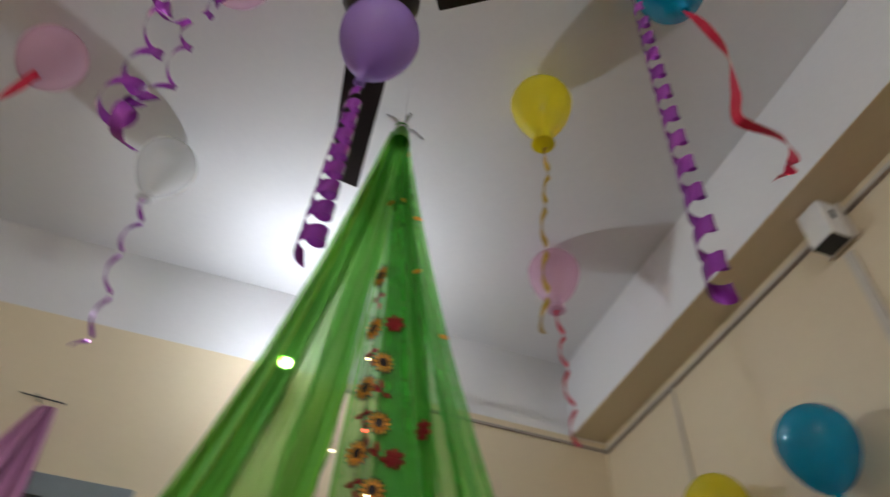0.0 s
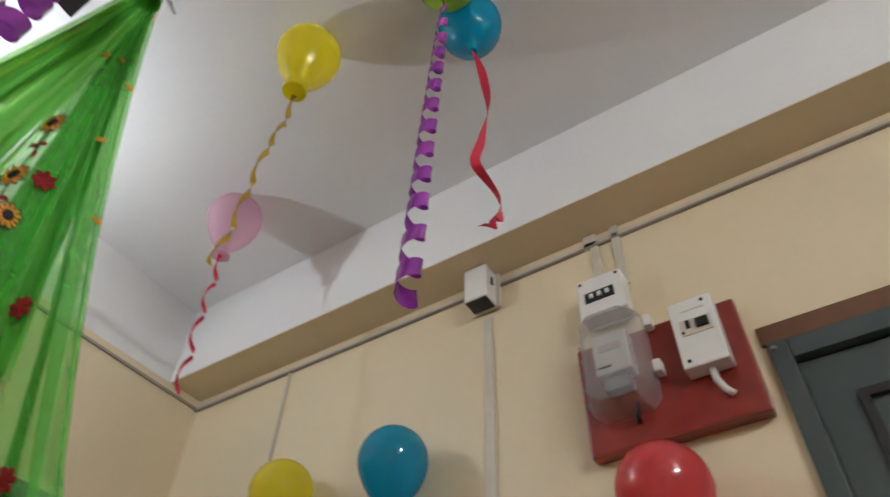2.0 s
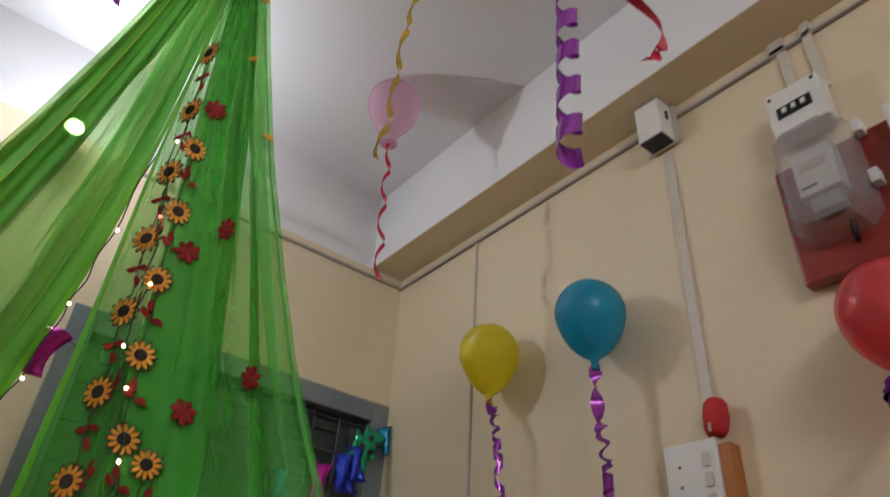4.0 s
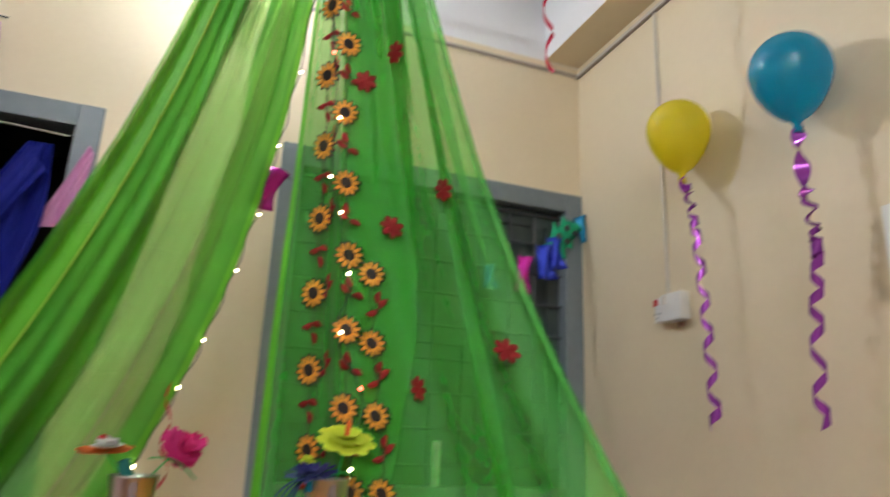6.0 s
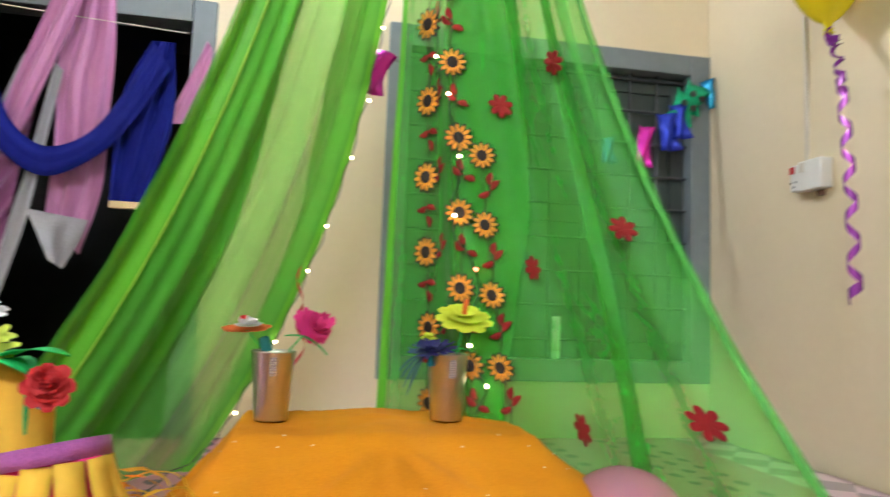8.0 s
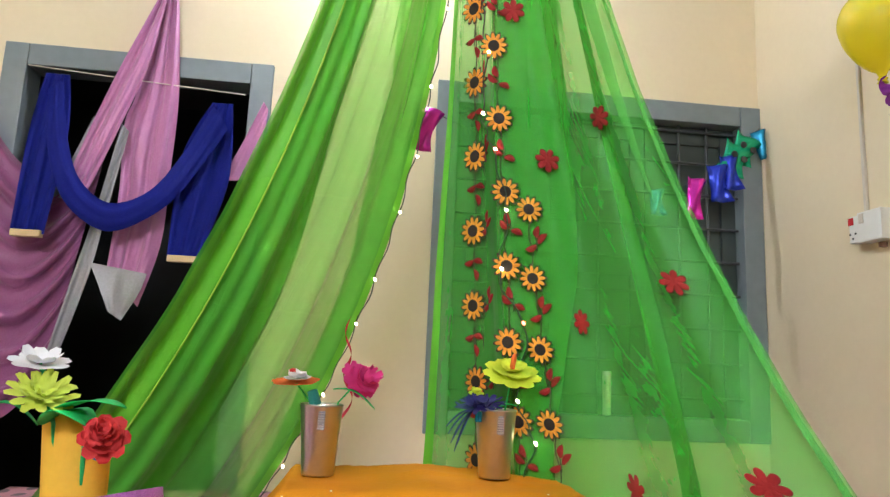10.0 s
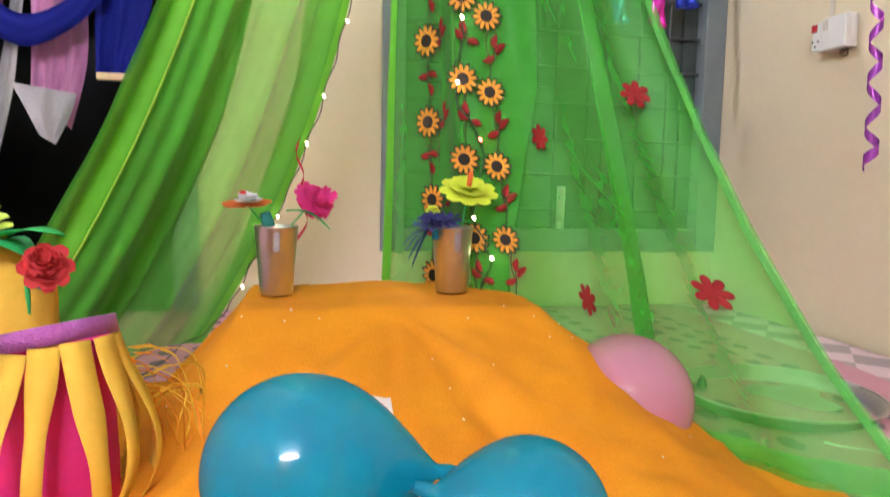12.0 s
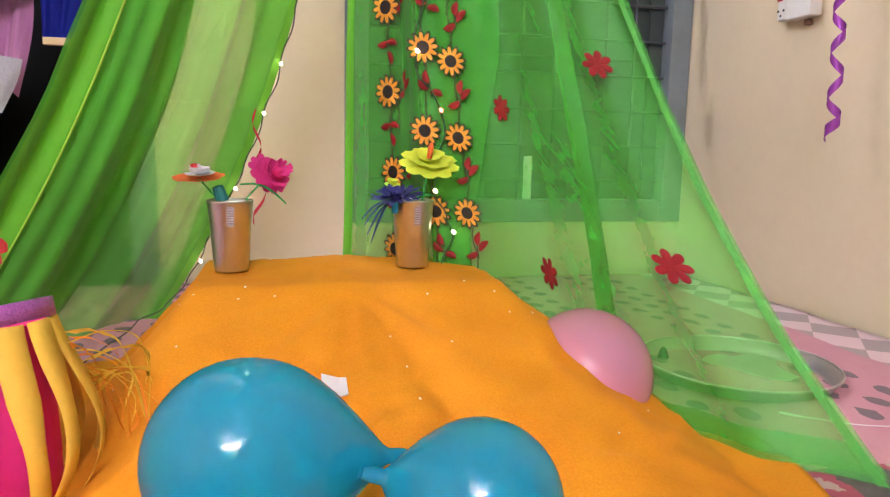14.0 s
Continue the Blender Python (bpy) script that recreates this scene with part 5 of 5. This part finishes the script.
f = thing("lime_paper_flower", (C2[0], C2[1], z2 + 0.01), "bright lime layered foam flower on a stalk", "paper flower")
stalk(f, [(C2[0] + 0.004, C2[1], z2 + 0.012), (C2[0] + 0.018, C2[1], z2 + 0.13), (C2[0] + 0.03, C2[1], z2 + 0.2)])
bloom((C2[0] + 0.03, C2[1], z2 + 0.200), (0.02, -0.55, 1), 0.060, 9, 1, P_LIME, f, "outer_petals", 0.05, 0.52)
bloom((C2[0] + 0.03, C2[1], z2 + 0.206), (0.02, -0.55, 1), 0.042, 8, 1, P_LIME, f, "middle_petals", 0.2, 0.55)
bloom((C2[0] + 0.03, C2[1], z2 + 0.211), (0.02, -0.55, 1), 0.024, 7, 1, P_LIME, f, "inner_petals", 0.4, 0.85)
part("centre", lathe(bmesh.new(), (C2[0] + 0.03, C2[1] - 0.004, z2 + 0.212), (0.1, -0.2, 1), [(0, 0), (0.005, 0), (0.006, 0.022), (0.003, 0.03), (0, 0.031)], 8), P_ORANGE, f)
f = thing("navy_paper_flower", (C2[0], C2[1], z2 + 0.01), "dark blue spiky paper flower with green leaves", "paper flower")
stalk(f, [(C2[0] - 0.005, C2[1], z2 + 0.012), (C2[0] - 0.02, C2[1] - 0.01, z2 + 0.125), (C2[0] - 0.045, C2[1] - 0.02, z2 + 0.13)])
bloom((C2[0] - 0.035, C2[1] - 0.02, z2 + 0.138), (-0.15, -0.25, 1), 0.052, 16, 3, P_NAVY, f, "petals", 0.35, 0.35, 0.004)
for dx, dz in ((-0.095, 0.07), (-0.10, 0.088), (-0.088, 0.055), (-0.105, 0.1)):
    leaf((C2[0] - 0.05, C2[1] - 0.03, z2 + 0.132), (C2[0] + dx, C2[1] - 0.05, z2 + dz), 0.006, P_NAVY, f, 0.008)
bloom((C2[0] - 0.038, C2[1] + 0.02, z2 + 0.158), (0, -0.3, 1), 0.016, 6, 2, P_LIME, f, "bud", 0.7, 0.7)
leaf((C2[0] - 0.005, C2[1] - 0.03, z2 + 0.135), (C2[0] + 0.035, C2[1] - 0.03, z2 + 0.142), 0.02, P_GREEN, f, 0.006)
part("tape", lathe(bmesh.new(), (C2[0] - 0.04, C2[1] - 0.03, z2 + 0.108), (0, 0, 1), [(0, 0), (0.007, 0), (0.007, 0.02), (0, 0.021)], 8), FOIL_TEAL, f)

# yellow paper vase with its flowers
VX, VY = -0.30, 1.10
vz = orange_height(VX, VY) + 0.004
vase = thing("yellow_paper_vase", (VX, VY, vz), "yellow rolled paper vase with a slanted open rim", "vase")
bm, rings = bmesh.new(), []
for j in range(13):
    v = j / 12
    ring = []
    for i in range(29):
        a = 2 * math.pi * i / 28
        r = 0.030 + 0.014 * v
        h = (0.345 + 0.022 * math.cos(a + 2.6)) * v
        ring.append((VX - 0.02 * v + r * math.cos(a), VY + r * math.sin(a), vz + h))
    rings.append(ring)
part("body", thicken(grid(bm, rings), 0.001), P_YELLOW, vase, "", True)
VT = Vector((VX - 0.015, VY - 0.02, vz + 0.345))
f = thing("red_paper_flower", VT, "red crumpled paper pompom flower in a yellow vase", "paper flower")
stalk(f, [(VX, VY, vz + 0.02), VT + Vector((0.02, -0.02, -0.02)), VT + Vector((0.052, -0.045, -0.005))], 0.003)
for k in range(4):
    bloom(VT + Vector((0.052, -0.046 - 0.003 * k, -0.014 + 0.003 * k)), (0.35, -0.85, 0.45), 0.031 - 0.005 * k, 8, 2, P_RED, f, "petals", 0.15 + 0.35 * k, 0.5, 0.008)
part("tape", lathe(bmesh.new(), VT + Vector((0.045, -0.035, -0.042)), (0.2, 0, 1), [(0, 0), (0.008, 0), (0.009, 0.02), (0, 0.021)], 8), FOIL_TEAL, f)
f = thing("white_paper_flower", VT, "white paper lily with a green stalk in a yellow vase", "paper flower")
stalk(f, [(VX, VY, vz + 0.02), VT + Vector((-0.01, 0, 0.0)), VT + Vector((-0.055, 0, 0.072))], 0.003, P_GREEN)
bloom(VT + Vector((-0.055, 0, 0.072)), (0.15, -0.25, 1), 0.038, 7, 2, P_WHITE, f, "petals", 0.45, 0.5)
f = thing("pale_lime_paper_flower", VT, "pale lime fringed paper flower in a yellow vase", "paper flower")
stalk(f, [(VX, VY, vz + 0.02), VT + Vector((-0.02, -0.02, 0.0)), VT + Vector((-0.03, -0.04, 0.035))], 0.003, P_GREEN)
bloom(VT + Vector((-0.03, -0.04, 0.035)), (0.35, -0.5, 0.8), 0.043, 13, 3, P_PALE, f, "petals", 0.55, 0.38, 0.004)
f = thing("green_paper_leaves", VT, "bright green paper leaves in a yellow vase", "paper leaves")
leaf(VT + Vector((-0.03, -0.03, 0.005)), VT + Vector((0.075, -0.05, 0.025)), 0.05, P_GREEN, f, 0.016)
leaf(VT + Vector((-0.03, -0.03, 0.0)), VT + Vector((0.04, -0.045, -0.005)), 0.07, P_GREEN, f, 0.022)
leaf(VT + Vector((-0.03, -0.04, 0.0)), VT + Vector((-0.09, -0.06, 0.02)), 0.03, P_GREEN, f, 0.016)

# paper lantern
LXC, LYC = -0.243, 1.0
lz = orange_height(LXC, LYC) + 0.006
RING_Z = 0.838
lan = thing("paper_lantern", (LXC, LYC, lz), "yellow slit paper lantern round a hot pink tube, with glitter band", "lantern")
part("inner_tube", thicken(lathe(bmesh.new(), (LXC, LYC, lz + 0.002), (-0.03, 0.02, 1), [(0.064, 0), (0.066, 0.1), (0.062, RING_Z - lz - 0.004)], 30), 0.001), P_PINK, lan, "", True)
bm = bmesh.new()
for (r, h0, h1) in ((0.066, -0.012, 0.014),):
    lathe(bm, (LXC, LYC, RING_Z), (-0.2, 0.15, 1), [(r - 0.003, h0 + 0.004), (r, h0 + 0.004), (r, h1), (r - 0.003, h1), (r - 0.003, h0 + 0.004)], 40)
part("glitter_band", bm, GLITTER, lan, "purple glitter band", True)
N = 13
for k in range(N):
    a = 2 * math.pi * k / N + random.uniform(-0.05, 0.05)
    w, s = Vector((math.cos(a), math.sin(a), 0)), Vector((-math.sin(a), math.cos(a), 0))
    bulge, lean, low = random.uniform(0.030, 0.062), random.uniform(-0.034, 0.034), random.uniform(0.0, 0.022)
    slit = random.uniform(0.16, 0.34)
    top = RING_Z - 0.010 + 0.066 * (0.2 * math.cos(a) - 0.15 * math.sin(a))
    rows = []
    for j in range(17):
        v = j / 16
        r = 0.065 + bulge * math.sin(math.pi * v ** 1.25) - 0.006 * v
        c = Vector((LXC, LYC, top - (top - lz - 0.004 - low) * v)) + w * r + s * lean * v ** 1.3
        half = 0.0158 * (1.0 if v < slit else 1.0 - 0.36 * min(1, (v - slit) * 5))
        rows.append([c - s * half, c + w * 0.0006, c + s * half])
    part("strip", thicken(grid(bmesh.new(), rows), 0.0006), P_YELLOW, lan, "", True)

# orange crepe streamers lying round the lantern
for k in range(15):
    p = Vector((LXC + 0.068 + random.uniform(-0.01, 0.02), LYC + 0.02 + 0.012 * k - 0.05, 0.83 - 0.009 * k))
    end = Vector((LXC + random.uniform(0.10, 0.16), LYC + random.uniform(0.0, 0.12), 0))
    end.z = orange_height(end.x, end.y) + 0.012
    mid = p.lerp(end, 0.5) + Vector((random.uniform(0.01, 0.035), random.uniform(-0.03, 0.03), random.uniform(-0.01, 0.045)))
    ribbon([p, p.lerp(mid, 0.5) + Vector((0, 0, 0.012)), mid, end], 0.013 if k % 3 else 0.021, 0.0008, 0.5, P_SLIP if k % 2 else P_YELLOW, "curling orange crepe paper streamer beside a lantern", 0, 0, 40)
heap = thing("crepe_flower", (-0.27, 0.86, orange_height(-0.27, 0.86)), "crumpled orange crepe paper flower lying on the cloth", "paper flower")
for k in range(3):
    x, y = -0.30 + 0.055 * k, 0.86 + 0.02 * (k % 2)
    bloom((x, y, orange_height(x, y) + 0.008), (0.1, -0.3, 1), 0.062, 8, 2, P_SLIP, heap, "petals", 0.25, 0.85, 0.004)
rows = [[(x, y, orange_height(x, y) + 0.006) for x in (0.124, 0.136, 0.148, 0.158)] for y in (1.065, 1.077, 1.09, 1.10)]
slip = tagged(part("white_card", thicken(grid(bmesh.new(), rows), 0.002), P_WHITE), "small white card lying on the orange cloth", "card")
# plate and cord on the bed
PX, PY = 1.03, 1.42
plate = thing("steel_plate", (PX, PY, BED_Z), "wide round steel plate with a raised rim lying on the bed", "plate")
part("dish", lathe(bmesh.new(), (PX, PY, BED_Z + 0.006), (0, 0, 1), [(0, 0), (0.17, 0.0), (0.186, 0.004), (0.199, 0.026), (0.203, 0.027), (0.204, 0.030), (0.199, 0.031), (0.184, 0.008), (0.168, 0.004), (0, 0.004)], 48), STEEL, plate, "", True)
part("rim_bead", tube(bmesh.new(), [(PX + 0.202 * math.cos(a), PY + 0.202 * math.sin(a), BED_Z + 0.037) for a in (2 * math.pi * k / 48 for k in range(49))], 0.003, 6), STEEL, plate, "", True)
cone = thing("incense_cone", (0.92, 1.534, BED_Z + 0.012), "tiny dark cone standing on a steel plate", "incense cone")
part("body", lathe(bmesh.new(), (0.92, 1.534, BED_Z + 0.0115), (0, 0, 1), [(0, 0), (0.014, 0), (0.013, 0.006), (0.007, 0.024), (0.004, 0.028), (0, 0.029)], 12), BLACK, cone, "", True)
cord = [spline([(0.96, 1.20, 0), (1.0, 1.16, 0), (1.08, 1.112, 0), (1.2, 1.10, 0), (1.36, 1.14, 0), (1.5, 1.13, 0)], k / 40) for k in range(41)]
tagged(part("cord", tube(bmesh.new(), [(p.x, p.y, BED_Z + 0.0095) for p in cord], 0.003, 6), P_WHITE, None, "", True), "thin white cord lying across the printed bedsheet", "cord")
